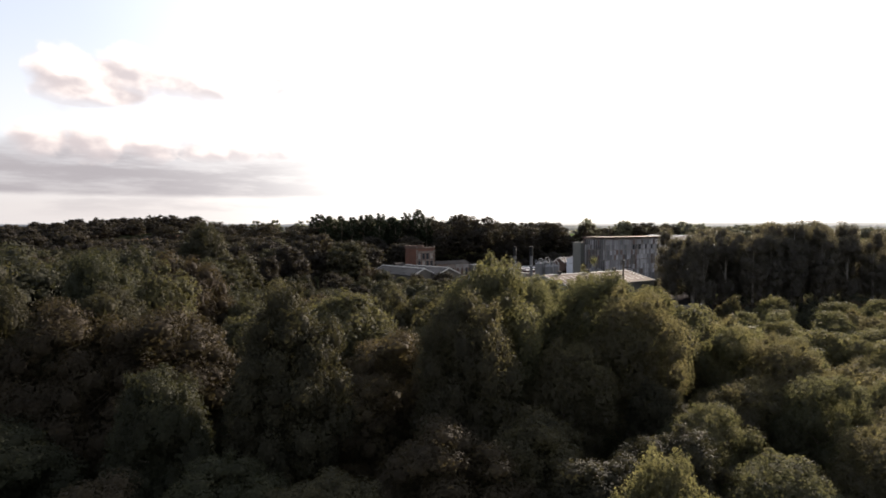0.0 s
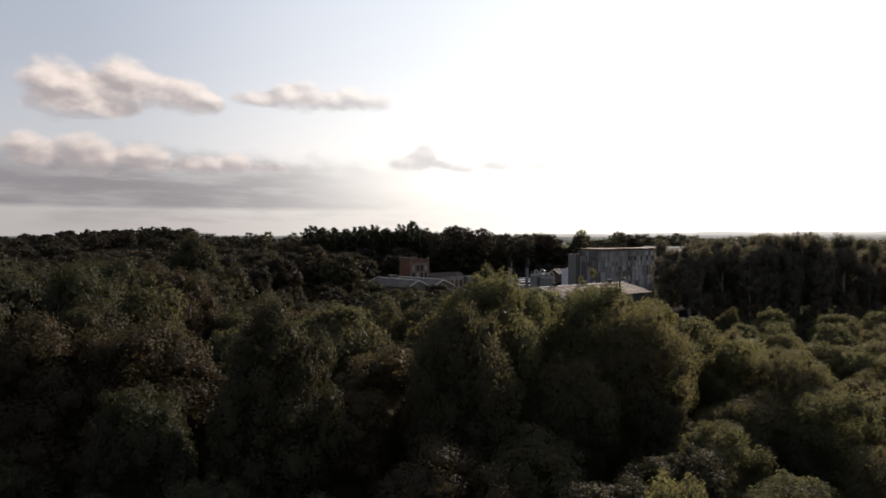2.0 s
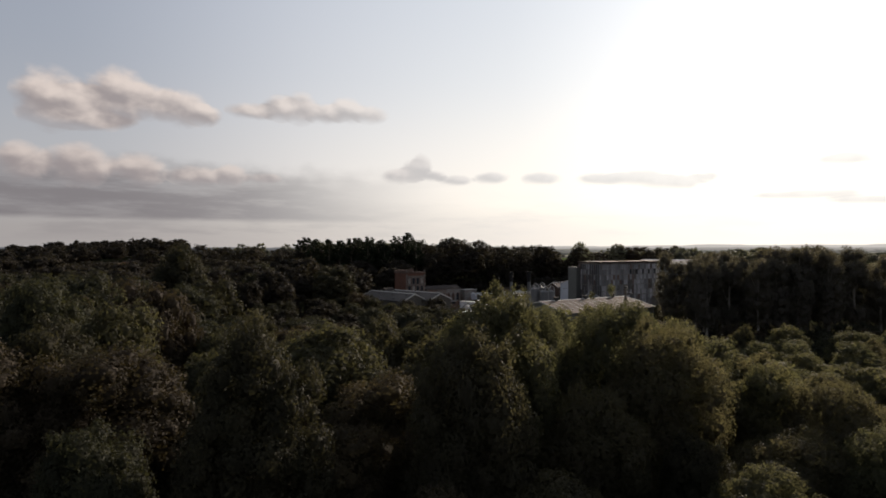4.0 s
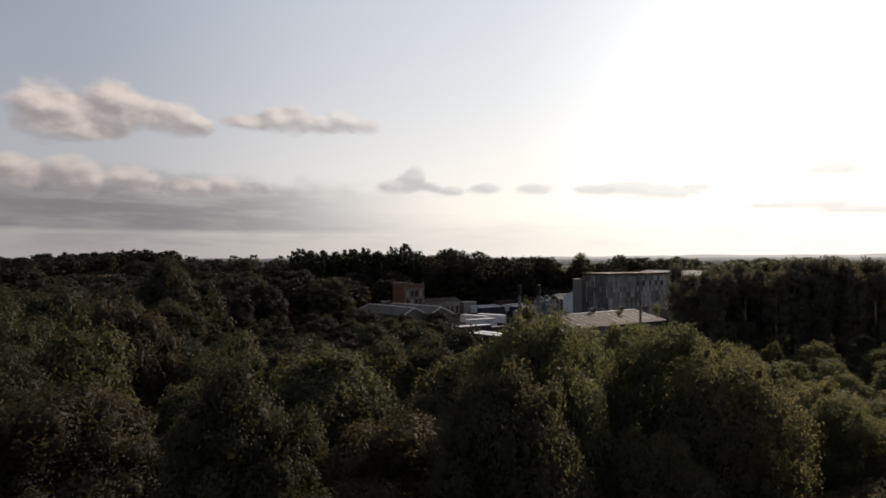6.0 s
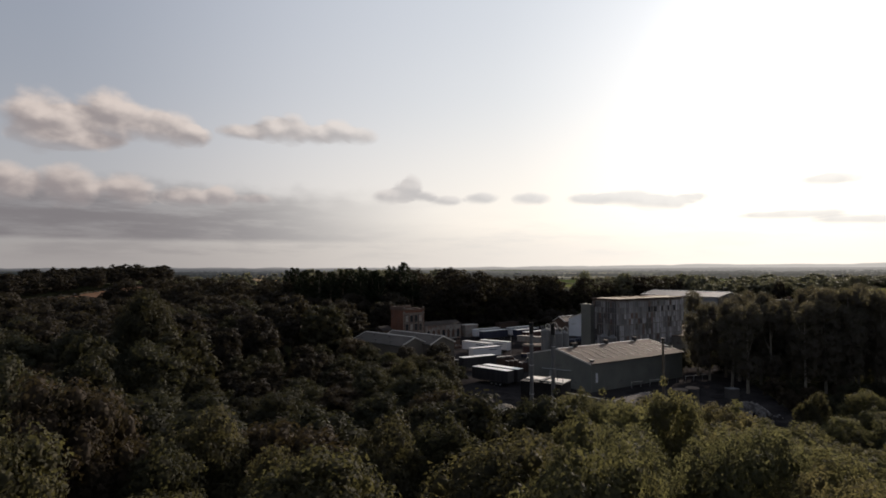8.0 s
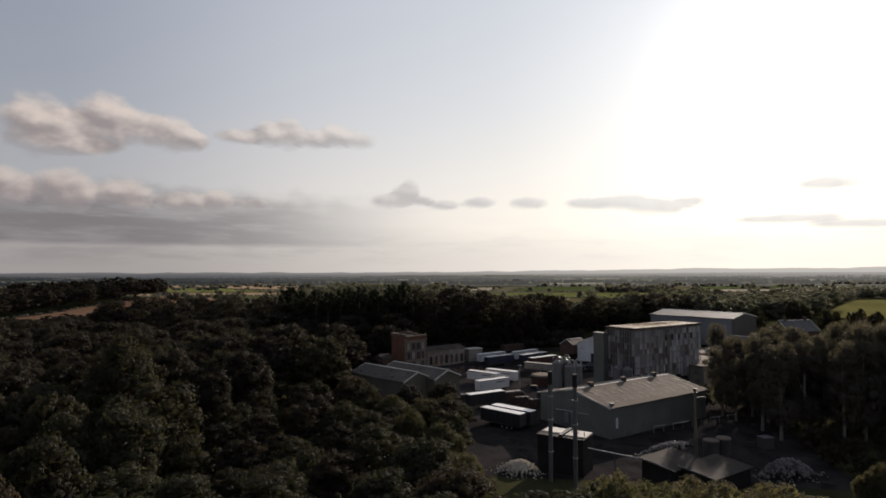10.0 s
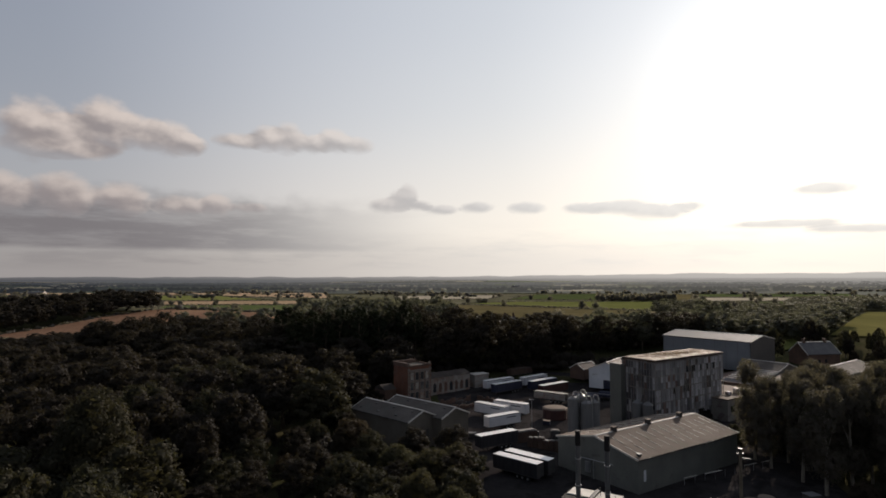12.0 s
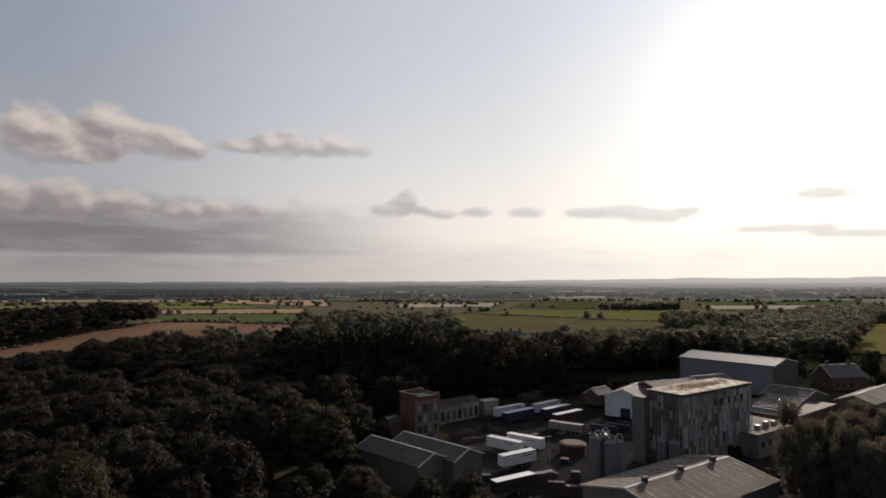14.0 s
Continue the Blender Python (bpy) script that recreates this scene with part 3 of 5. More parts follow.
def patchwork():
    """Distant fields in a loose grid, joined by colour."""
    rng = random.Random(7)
    # these fields glow in haze colours instead of being lit
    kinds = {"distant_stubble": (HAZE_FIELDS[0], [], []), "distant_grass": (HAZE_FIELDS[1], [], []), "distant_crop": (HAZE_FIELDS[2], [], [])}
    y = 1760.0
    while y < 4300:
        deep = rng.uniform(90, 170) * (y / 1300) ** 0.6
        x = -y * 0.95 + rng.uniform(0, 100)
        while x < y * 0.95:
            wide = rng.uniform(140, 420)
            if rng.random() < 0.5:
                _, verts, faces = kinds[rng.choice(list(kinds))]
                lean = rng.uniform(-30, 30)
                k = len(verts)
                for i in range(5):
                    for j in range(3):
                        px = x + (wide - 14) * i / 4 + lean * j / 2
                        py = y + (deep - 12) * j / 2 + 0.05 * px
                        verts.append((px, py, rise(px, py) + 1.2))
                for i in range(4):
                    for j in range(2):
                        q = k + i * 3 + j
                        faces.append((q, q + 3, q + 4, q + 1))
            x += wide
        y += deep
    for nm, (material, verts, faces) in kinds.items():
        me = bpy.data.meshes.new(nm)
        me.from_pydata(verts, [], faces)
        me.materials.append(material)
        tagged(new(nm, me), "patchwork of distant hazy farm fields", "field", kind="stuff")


patchwork()
verts, faces = [], []
for i in range(97):
    for j, r in enumerate((1500, 1700, 2000, 2400, 2900, 3600)):
        a = radians(-58 + 116 * i / 96)
        x, y = math.sin(a) * r, math.cos(a) * r * 1.08
        verts.append((x, y, rise(x, y) + (0.6 if j else 0.2)))
for i in range(96):
    for j in range(5):
        q = i * 6 + j
        faces.append((q, q + 1, q + 7, q + 6))
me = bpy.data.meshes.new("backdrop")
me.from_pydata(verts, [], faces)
# the plain glows too: haze put into its colour
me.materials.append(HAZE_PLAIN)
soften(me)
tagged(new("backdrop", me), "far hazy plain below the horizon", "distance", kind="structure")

# ---------------------------------------------------------------- trees


def unit(v):
    return v / np.maximum(np.linalg.norm(v, axis=-1, keepdims=True), 1e-9)


def leaf_tris(spots, out, long, wide, rng, loose=0.34):
    """A pointed leaf at every spot, facing roughly along out."""
    n = len(spots)
    face = unit(out + rng.normal(0, loose, (n, 3)))
    side = unit(np.cross(face, rng.normal(0, 1, (n, 3))))
    tip = np.cross(face, side)
    size = rng.uniform(0.6, 1.4, (n, 1))
    long, wide = np.reshape(long, (-1, 1)), np.reshape(wide, (-1, 1))
    a, b = tip * long * size * 0.6, side * wide * size * 0.5
    return np.stack([spots + a, spots - a * 0.8 + b, spots - a * 0.8 - b], 1).reshape(-1, 3)


def leafy_mesh(name, verts, material, more=None):
    """A mesh of loose triangles; more: further (verts, faces)."""
    faces = np.arange(len(verts)).reshape(-1, 3)
    if more is not None:
        faces = np.concatenate([faces, more[1] + len(verts)])
        verts = np.concatenate([verts, more[0]])
    me = bpy.data.meshes.new(name)
    me.vertices.add(len(verts))
    me.vertices.foreach_set("co", np.ascontiguousarray(verts, dtype=np.float32).ravel())
    me.loops.add(3 * len(faces))
    me.loops.foreach_set("vertex_index", faces.astype(np.int32).ravel())
    me.polygons.add(len(faces))
    me.polygons.foreach_set("loop_start", np.arange(0, 3 * len(faces), 3, dtype=np.int32))
    me.update(calc_edges=True)
    me.materials.append(material)
    return me


def ball(sub):
    bm = bmesh.new()
    bmesh.ops.create_icosphere(bm, subdivisions=sub, radius=1)
    v = np.array([p.co[:] for p in bm.verts])
    f = np.array([[q.index for q in t.verts] for t in bm.faces])
    bm.free()
    return v, f


BALL = ball(1), ball(2)


def crown(name, lobes, leaves, long, wide, material, rng, fill=0.8, sub=0, shell=0.22):
    """A crown of many leaves set on rounded boughs; lobes: x, y, z, radius, flatness."""
    lobes = np.array(lobes, float)
    c, r, fl = lobes[:, :3], lobes[:, 3], lobes[:, 4]
    spots, outs, have = [], [], 0
    while have < leaves:
        k = rng.choice(len(lobes), leaves, p=r ** 1.7 / np.sum(r ** 1.7))
        d = unit(rng.normal(0, 1, (leaves, 3)) + np.array([0, 0, 0.35]))
        p = c[k] + d * (r[k] * rng.uniform(1.0 - shell, 1.0 + shell * 0.6, leaves))[:, None] * np.stack([np.ones(leaves), np.ones(leaves), fl[k]], 1)
        gap = np.full(leaves, 9.0)
        for i in range(len(lobes)):
            q = (p - c[i]) / r[i]
            q[:, 2] /= fl[i]
            gap = np.minimum(gap, np.linalg.norm(q, axis=1) + 9.0 * (k == i))
        keep = gap > 0.72
        spots.append(p[keep]), outs.append(d[keep])
        have += int(keep.sum())
    spots, outs = np.concatenate(spots)[:leaves], np.concatenate(outs)[:leaves]
    verts = leaf_tris(spots, outs, long, wide, rng)
    bv, bf = BALL[sub]
    vs, fs = [], []
    for i in range(len(lobes)):
        if fill <= 0:
            break
        wob = 1 + rng.normal(0, 0.07, (len(bv), 1))
        vs.append(c[i] + bv * wob * r[i] * fill * np.array([1, 1, fl[i]]))
        fs.append(bf + i * len(bv))
    more = (np.concatenate(vs), np.concatenate(fs)) if vs else None
    return leafy_mesh(name, verts, material, more)


def broad_lobes(rng, height, width, count, low=0.3):
    """Boughs of a broadleaf tree: a domed crown heaped from a few main heads, each set with smaller boughs."""
    out = []
    mid = height * (low + (1 - low) * rng.uniform(0.34, 0.46))
    half = height - mid
    lean = rng.normal(0, 0.06, 2) * width
    heads = unit(rng.normal(0, 1, (7, 3)) + np.array([0, 0, 0.45]))
    turn = rng.uniform(0, 6.28)
    for i in range(count):
        # an even spread over the dome, shaken a little
        up = 1.0 - 1.45 * (i + 0.5) / count
        a = turn + i * 2.39996
        d = np.array([math.cos(a) * math.sqrt(max(1 - up * up, 0)), math.sin(a) * math.sqrt(max(1 - up * up, 0)), up]) + rng.normal(0, 0.12, 3)
        d /= np.linalg.norm(d)
        swell = max(float(np.max(heads @ d)), 0.0) ** 5
        f = rng.uniform(0.58, 0.76) + 0.27 * swell
        rr = width * rng.uniform(0.085, 0.15)
        out.append((lean[0] * d[2] + d[0] * width * 0.5 * f, lean[1] * d[2] + d[1] * width * 0.5 * f, mid + d[2] * (half if d[2] > 0 else mid * 0.85) * f, rr, rng.uniform(0.8, 1.15)))
        if i % 2 == 0:
            e = unit(d + rng.normal(0, 0.25, 3))
            g = f + rng.uniform(0.02, 0.11)
            out.append((lean[0] * e[2] + e[0] * width * 0.5 * g, lean[1] * e[2] + e[1] * width * 0.5 * g, mid + e[2] * (half if e[2] > 0 else mid * 0.85) * g, width * rng.uniform(0.035, 0.065), rng.uniform(0.9, 1.7)))
    out.append((0, 0, mid, width * 0.3, 1.2))
    out.append((lean[0] * 0.5, lean[1] * 0.5, mid + half * 0.3, width * 0.22, 1.0))
    top = max(o[2] + o[3] * o[4] for o in out if o[3] > width * 0.07)
    return [(x, y, z * height / top, r, f) for x, y, z, r, f in out]


def trunk_mesh(name, height, radius, rng, limbs, spread, bark):
    bm = bmesh.new()
    pts = [(0, 0, -0.6)]
    for i in range(1, 5):
        pts.append((pts[-1][0] + rng.normal(0, 0.12), pts[-1][1] + rng.normal(0, 0.12), height * i / 4))
    for i in range(4):
        pipe(bm, pts[i], pts[i + 1], radius * (1 - 0.2 * i), radius * (0.8 - 0.2 * i) + 0.02, 6)
    for i in range(limbs):
        a = rng.uniform(0, 6.28)
        z = height * rng.uniform(0.35, 0.8)
        s = spread * rng.uniform(0.5, 0.9)
        pipe(bm, (0, 0, z), (math.cos(a) * s, math.sin(a) * s, z + height * rng.uniform(0.1, 0.3)), radius * 0.35, 0.04, 4)
    me = bpy.data.meshes.new(name)
    bm.to_mesh(me)
    bm.free()
    me.materials.append(bark)
    return me


def tree_kind(height, width, boughs, leaves, long, material, style="broad", low=0.25, sub=0, bark=None, fill=0.62):
    """The two meshes of one tree shape."""
    rng = np.random.default_rng(int(height * 100 + leaves + boughs * 7))
    if style == "broad":
        lobes = broad_lobes(rng, height, width, boughs, low)
        me = crown("crown", lobes, leaves, long, long * 0.75, material, rng, fill, sub, 0.4)
    elif style == "poplar":
        lobes = []
        for i in range(boughs):
            z = height * rng.uniform(0.22, 0.97)
            w = width * 0.5 * (1.0 - 0.55 * abs((z / height - 0.6) / 0.4) ** 1.5)
            a = rng.uniform(0, 6.28)
            lobes.append((math.cos(a) * w * 0.6, math.sin(a) * w * 0.6, z - 0.6, width * rng.uniform(0.13, 0.22), 1.25))
        me = crown("crown", lobes, leaves, long, long * 0.7, material, rng, fill, sub, 0.36)
    elif style == "pine":
        lobes = []
        for i in range(boughs):
            f = i / (boughs - 1)
            z = height * (0.45 + 0.53 * f)
            w = width * 0.5 * (1.0 - 0.68 * f)
            a = i * 2.4 + rng.uniform(-0.5, 0.5)
            reach = w * rng.uniform(0.35, 1.0)
            lobes.append((math.cos(a) * reach, math.sin(a) * reach, z, width * (0.15 - 0.07 * f) * rng.uniform(0.8, 1.25), 0.62))
        me = crown("crown", lobes, leaves, long, long * 0.4, material, rng, fill, sub, 0.35)
    trunk = trunk_mesh("trunk", height * (0.62 if style == "broad" else 0.9), 0.024 * height * (0.7 if style == "poplar" else 1), rng, 7 if style == "broad" else 5, width * 0.4, bark or BARK)
    return trunk, me


def plant(kind, x, y, height, spin, label, category, group, name="tree", wide=1.0):
    """One tree of a kind (trunk, crown, its own height), scaled to a height."""
    trunk, me, own = kind
    s = height / own
    root = thing(name, Matrix.LocRotScale((x, y, rise(x, y)), Euler((0, 0, spin)), (s * wide, s * wide, s)), label, category, group)
    for nm, data in (("trunk", trunk), ("crown", me)):
        ob = new(nm, data)
        ob.parent = root
    return root


def kinds(count, height, width, boughs, leaves, long, style="broad", mats=LEAF[:3], low=0.25, sub=0, bark=None, fill=0.62):
    made = []
    for i in range(count):
        h = height * (1 + 0.06 * i)
        t, c = tree_kind(h, width * (1 + 0.08 * ((i * 7) % 3 - 1)), boughs + 3 * (i % 3), leaves + 13 * i, long, mats[i % len(mats)], style, low, sub, bark, fill)
        made.append((t, c, h))
    return made


CLOSE = kinds(4, 15, 11.5, 95, 46000, 0.19, low=0.02, mats=SHADED_CLOSE_LEAF)
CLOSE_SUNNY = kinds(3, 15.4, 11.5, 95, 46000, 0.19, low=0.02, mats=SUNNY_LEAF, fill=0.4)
CLOSE_MIXED = kinds(2, 15.2, 11.5, 95, 46000, 0.19, low=0.02, mats=HALF_SUNNY_LEAF, fill=0.5)
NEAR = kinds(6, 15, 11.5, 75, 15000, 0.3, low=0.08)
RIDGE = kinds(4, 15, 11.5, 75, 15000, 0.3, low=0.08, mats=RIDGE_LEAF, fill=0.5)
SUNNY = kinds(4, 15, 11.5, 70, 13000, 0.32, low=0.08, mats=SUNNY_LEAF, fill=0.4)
MIDDLE = kinds(5, 15, 11.5, 60, 8000, 0.42, low=0.08)
BACK = kinds(4, 18, 12.0, 50, 4200, 0.58, low=0.08, mats=[SHADED_BACK_LEAF, SHADED_BACK_LEAF, LEAF[0]])
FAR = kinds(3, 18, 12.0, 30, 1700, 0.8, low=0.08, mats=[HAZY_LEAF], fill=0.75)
BEHIND = kinds(4, 18, 11.0, 50, 4200, 0.55, low=0.08, mats=[HAZED_GREEN_LEAF, HAZY_LEAF, HAZED_GREEN_LEAF, HAZED_GREEN_LEAF], fill=0.42)
DUSKY = kinds(2, 18, 12.0, 30, 1200, 0.95, low=0.08, mats=[SHADED_BACK_LEAF], fill=0.75)
POPLAR = kinds(4, 21, 8.5, 44, 9500, 0.34, "poplar", LEAF[3:4], bark=PALE_BARK, fill=0.5)
PINE = kinds(3, 18, 8.5, 40, 3400, 0.45, "pine", [NEEDLE])
SHRUB = kinds(3, 4, 5.0, 16, 1500, 0.28, low=0.0)
BROAD_LABELS = ["dense dark green broadleaf tree with a rounded crown", "leafy green ash tree in a closed woodland canopy", "broadleaf tree with browning late summer leaves"]
POPLAR_LABELS = ["tall slender poplar with a pale trunk beside the works"]
SHRUB_LABELS = ["low rounded green shrub at the edge of the wood"]
taken = []


def room(x, y, gap):
    return all((x - a) ** 2 + (y - b) ** 2 > (0.5 * (gap + g)) ** 2 for a, b, g in taken)


def scatter(x0, x1, y0, y1, test, tries, gap_of, seed):
    """Places with room between them."""
    rng = random.Random(seed)
    out = []
    for _ in range(tries):
        x, y = rng.uniform(x0, x1), rng.uniform(y0, y1)
        if test(x, y):
            gap = gap_of(x, y) * rng.uniform(0.8, 1.2)
            if room(x, y, gap):
                taken.append((x, y, gap))
                out.append((x, y, gap, rng.random(), rng.uniform(0, 6.28)))
    return out


queue = []


def wood(places, group, pool_of, height_of, labels=BROAD_LABELS, name="broadleaf_tree", swing=0.16):
    for x, y, gap, r, spin in places:
        pool = pool_of(x, y)
        i = int(r * 977) % len(pool)
        job = (pool[i], x, y, height_of(x, y) * (1 - swing + 2 * swing * r), spin, labels[i % len(labels)], name.split("_")[-1], group, name, (max(gap / 7.6, 1.45 * gap * pool[i][2] / (11.5 * height_of(x, y))) if y > 232 else min(1.45 * gap * pool[i][2] / (11.6 * height_of(x, y)), 1.4)) if name == "broadleaf_tree" else 1.0)
        if name == "broadleaf_tree":
            queue.append(job)
        else:
            plant(*job)


def join_trees(name, jobs, label):
    """Trees too far to tell apart, as one object; jobs: shape, x, y, height, spin, wide."""
    vs, fs, n = [], [], 0
    for (_, me, own), x, y, h, spin, wide in jobs:
        co = np.empty(len(me.vertices) * 3, np.float32)
        me.vertices.foreach_get("co", co)
        tri = np.empty(len(me.loops), np.int32)
        me.loops.foreach_get("vertex_index", tri)
        s = h / own
        m = np.array(Matrix.LocRotScale((x, y, rise(x, y)), Euler((0, 0, spin)), (s * wide, s * wide, s)))
        vs.append(co.reshape(-1, 3) @ m[:3, :3].T + m[:3, 3])
        fs.append(tri.reshape(-1, 3) + n)
        n += len(me.vertices)
    mat = jobs[0][0][1].materials[0]
    return tagged(new(name, leafy_mesh(name, np.zeros((0, 3)), mat, (np.concatenate(vs), np.concatenate(fs)))), label, "trees", kind="stuff")


def joined_wood(name, places, pool, height_of, label):
    join_trees(name, [(pool[int(r * 977) % len(pool)], x, y, height_of(x, y) * (0.86 + 0.28 * r), spin, max(gap / 8.6, 1.4 * gap * 18 / (12 * height_of(x, y)))) for x, y, gap, r, spin in places], label)


def pick(pool, k):
    return pool[k % len(pool)]


# single trees that stand out over the canopy
for x, y, top, across, k in TREES_SEEN:
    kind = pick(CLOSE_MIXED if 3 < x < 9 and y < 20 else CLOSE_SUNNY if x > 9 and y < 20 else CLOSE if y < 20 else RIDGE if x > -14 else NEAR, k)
    plant(kind, x, y, top - rise(x, y), k * 1.7, BROAD_LABELS[k % 3], "tree", "trees of the near wood", "broadleaf_tree", across * kind[2] / (11.6 * (top - rise(x, y))))
    taken.append((x, y, across * 0.8))


def near_top(x, y):
    """Canopy height of the near wood: it climbs out of a hollow to a ridge, then falls towards the works and the sunny side."""
    t = float(np.interp(y, (-40, -25, 0, 12, 21, 30, 40, 60, 110), (8.0, 9.0, 12.0, 14.5, 17.5, 16.5, 12.5, 10.5, 8.5)))
    if x < -18:
        t = max(t, min(13.0 + (-18 - x) * 0.45, 19.5)) if -12 < y < 34 else t
    if x < -44 and y >= 34:
        t = 16.5
    if 13 < x < 27 and y > -4:
        t = max(t, 15.5) if y < 30 else t
    if x > 24:
        t = min(t, max(15.0 - (x - 24) * 0.26, 8.0))
    if 9 < x < 50 and y > 36:
        t = min(t, (12.5 if x < 30 else 10.5) - (1.0 if y > 50 else 0.0))
    if -18 < x < 8 and y > 74:
        t = min(t, 10.0)
    return t


def in_view(x, y):
    return abs(x - 2) < 14 + 0.80 * (y + 57)


def in_near(x, y):
    if y < -44 or (abs(x - 4) < 5 and y < -30):
        return False
    return in_view(x, y) and y < (56 if 9 < x < 62 else 66 if x >= 62 else 140)


# leaf copies go by place: shaded tones left and nearest, sunlit tones right
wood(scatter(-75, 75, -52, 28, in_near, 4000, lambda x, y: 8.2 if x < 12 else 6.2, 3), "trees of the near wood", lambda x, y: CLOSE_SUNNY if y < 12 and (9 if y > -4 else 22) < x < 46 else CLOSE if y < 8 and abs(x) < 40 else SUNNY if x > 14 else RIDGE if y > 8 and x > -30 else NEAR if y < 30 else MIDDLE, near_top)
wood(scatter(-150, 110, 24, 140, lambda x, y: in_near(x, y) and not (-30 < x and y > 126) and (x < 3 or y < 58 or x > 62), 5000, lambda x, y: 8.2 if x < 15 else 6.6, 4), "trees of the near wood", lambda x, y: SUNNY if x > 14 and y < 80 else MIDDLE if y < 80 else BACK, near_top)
wood(scatter(-190, -8, 122, 240, lambda x, y: in_view(x, y) and (x < -32 - max(0, (150 - y)) * 0.3 or (y > 165 and x < -26) or (y > 205 and x < -8)), 4000, lambda x, y: 13.5, 5), "trees left of the works", lambda x, y: BACK, lambda x, y: 19.5 if y < 165 else 17.0)
wood(scatter(72, 175, 106, 133, in_view, 3000, lambda x, y: 5.6, 6), "poplars beside the works", lambda x, y: POPLAR, lambda x, y: 20.8 if x < 77 else 22.6 if x < 124 else 19.5, POPLAR_LABELS, "poplar_tree", 0.08)
wood(scatter(72, 150, 66, 104, lambda x, y: True, 600, lambda x, y: 5.5, 16), "shrubs at the wood edge", lambda x, y: SHRUB, lambda x, y: 5, SHRUB_LABELS, "shrub")
wood(scatter(70, 172, 133, 142, in_view, 500, lambda x, y: 5.0, 19), "shrubs under the poplars", lambda x, y: SHRUB, lambda x, y: 7.0, SHRUB_LABELS, "shrub")
wood(scatter(-34, 40, -52, -30, lambda x, y: in_view(x, y) and abs(x - 4) > 2 + 0.1 * (y + 50), 900, lambda x, y: 5.0, 18), "shrubs in the clearing", lambda x, y: SHRUB, lambda x, y: 4.5, SHRUB_LABELS, "shrub", 0.3)
wood(scatter(-62, 6, 36, 128, in_near, 4000, lambda x, y: 5.2, 27), "shrubs under the near wood", lambda x, y: SHRUB, lambda x, y: 5.5, SHRUB_LABELS, "shrub")
wood(scatter(-4, 9, 92, 122, lambda x, y: x < 6 - (y - 92) * 0.15, 200, lambda x, y: 6.0, 17), "shrubs at the wood edge", lambda x, y: SHRUB, lambda x, y: 6, SHRUB_LABELS, "shrub")


def behind(x, y):
    if x < -162 + (y - 232) * 0.33:
        return False
    if x > 48:
        return y > 252 + (x - 48) * 0.5 and (x < 150 or y > 300) and y < 470 - abs(x - 20) * 0.2
    return y > 238 and y < 470 - abs(x - 20) * 0.2


def tall_front(x, y):
    if 10 < x and y > 232:
        return max(6.5, (0.93 if y < 285 or x > 105 else 0.76) * (48.5 - (0.079 if x > 105 else 0.084) * (y - 4) - rise(x, y)))
    if -95 < x < 25 and y > 365:
        return 21.0
    if x < -58 and y < 325:
        return 19.0
    return (17.5 if x < -15 else 22.0) if y < 285 + max(0, x - 40) * 0.4 else 13.0


wood(scatter(-200, 180, 232, 300, behind, 3000, lambda x, y: 11.0, 7), "trees behind the works", lambda x, y: BEHIND, tall_front)
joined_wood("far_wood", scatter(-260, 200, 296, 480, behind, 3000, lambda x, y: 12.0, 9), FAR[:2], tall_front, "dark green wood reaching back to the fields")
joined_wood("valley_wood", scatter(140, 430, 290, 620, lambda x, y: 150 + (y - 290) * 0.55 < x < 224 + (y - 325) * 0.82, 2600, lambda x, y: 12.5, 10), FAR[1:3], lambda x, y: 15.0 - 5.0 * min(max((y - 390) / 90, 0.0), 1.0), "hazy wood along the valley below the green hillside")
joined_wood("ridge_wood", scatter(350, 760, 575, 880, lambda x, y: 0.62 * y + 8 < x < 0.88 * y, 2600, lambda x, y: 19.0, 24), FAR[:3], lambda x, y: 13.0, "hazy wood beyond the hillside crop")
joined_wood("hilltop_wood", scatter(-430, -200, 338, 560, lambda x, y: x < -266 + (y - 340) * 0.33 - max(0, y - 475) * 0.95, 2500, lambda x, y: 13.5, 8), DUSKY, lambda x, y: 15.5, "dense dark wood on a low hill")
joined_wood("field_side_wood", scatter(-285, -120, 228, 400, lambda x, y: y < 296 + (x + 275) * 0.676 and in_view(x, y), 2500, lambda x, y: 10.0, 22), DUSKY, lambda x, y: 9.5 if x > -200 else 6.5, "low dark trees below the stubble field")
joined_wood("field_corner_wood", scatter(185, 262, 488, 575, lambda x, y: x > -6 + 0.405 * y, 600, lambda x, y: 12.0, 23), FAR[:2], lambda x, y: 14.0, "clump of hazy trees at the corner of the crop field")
for x, y, h in ((-29, 156, 9), (-31, 164, 10), (-28, 174, 9), (-33, 182, 11), (-27, 190, 9), (-24, 147, 8), (-19, 171, 9), (-16, 168, 7)):
    plant(BACK[-x % 4], x, y, h, x * 0.6, "dark broadleaf tree behind the storage halls", "tree", "trees left of the works", "broadleaf_tree", 1.2)
for x, y, h in ((82, 285, 21), (101, 279, 20), (92, 284, 15), (122, 303, 16), (142, 326, 17), (163, 353, 18), (154, 342, 15), (180, 362, 17)):
    plant(BEHIND[x % 4], x, y, h, x * 0.9, "full rounded tree standing over the wood", "tree", "trees behind the works", "broadleaf_tree", 0.95)
queue.sort(key=lambda job: math.hypot(job[1], job[2] + 20))
for job in queue[:285]:
    plant(*job)
join_trees("woodland", [(j[0], j[1], j[2], j[3], j[4], j[9]) for j in queue[285:]], "dark broadleaf woodland around the works")
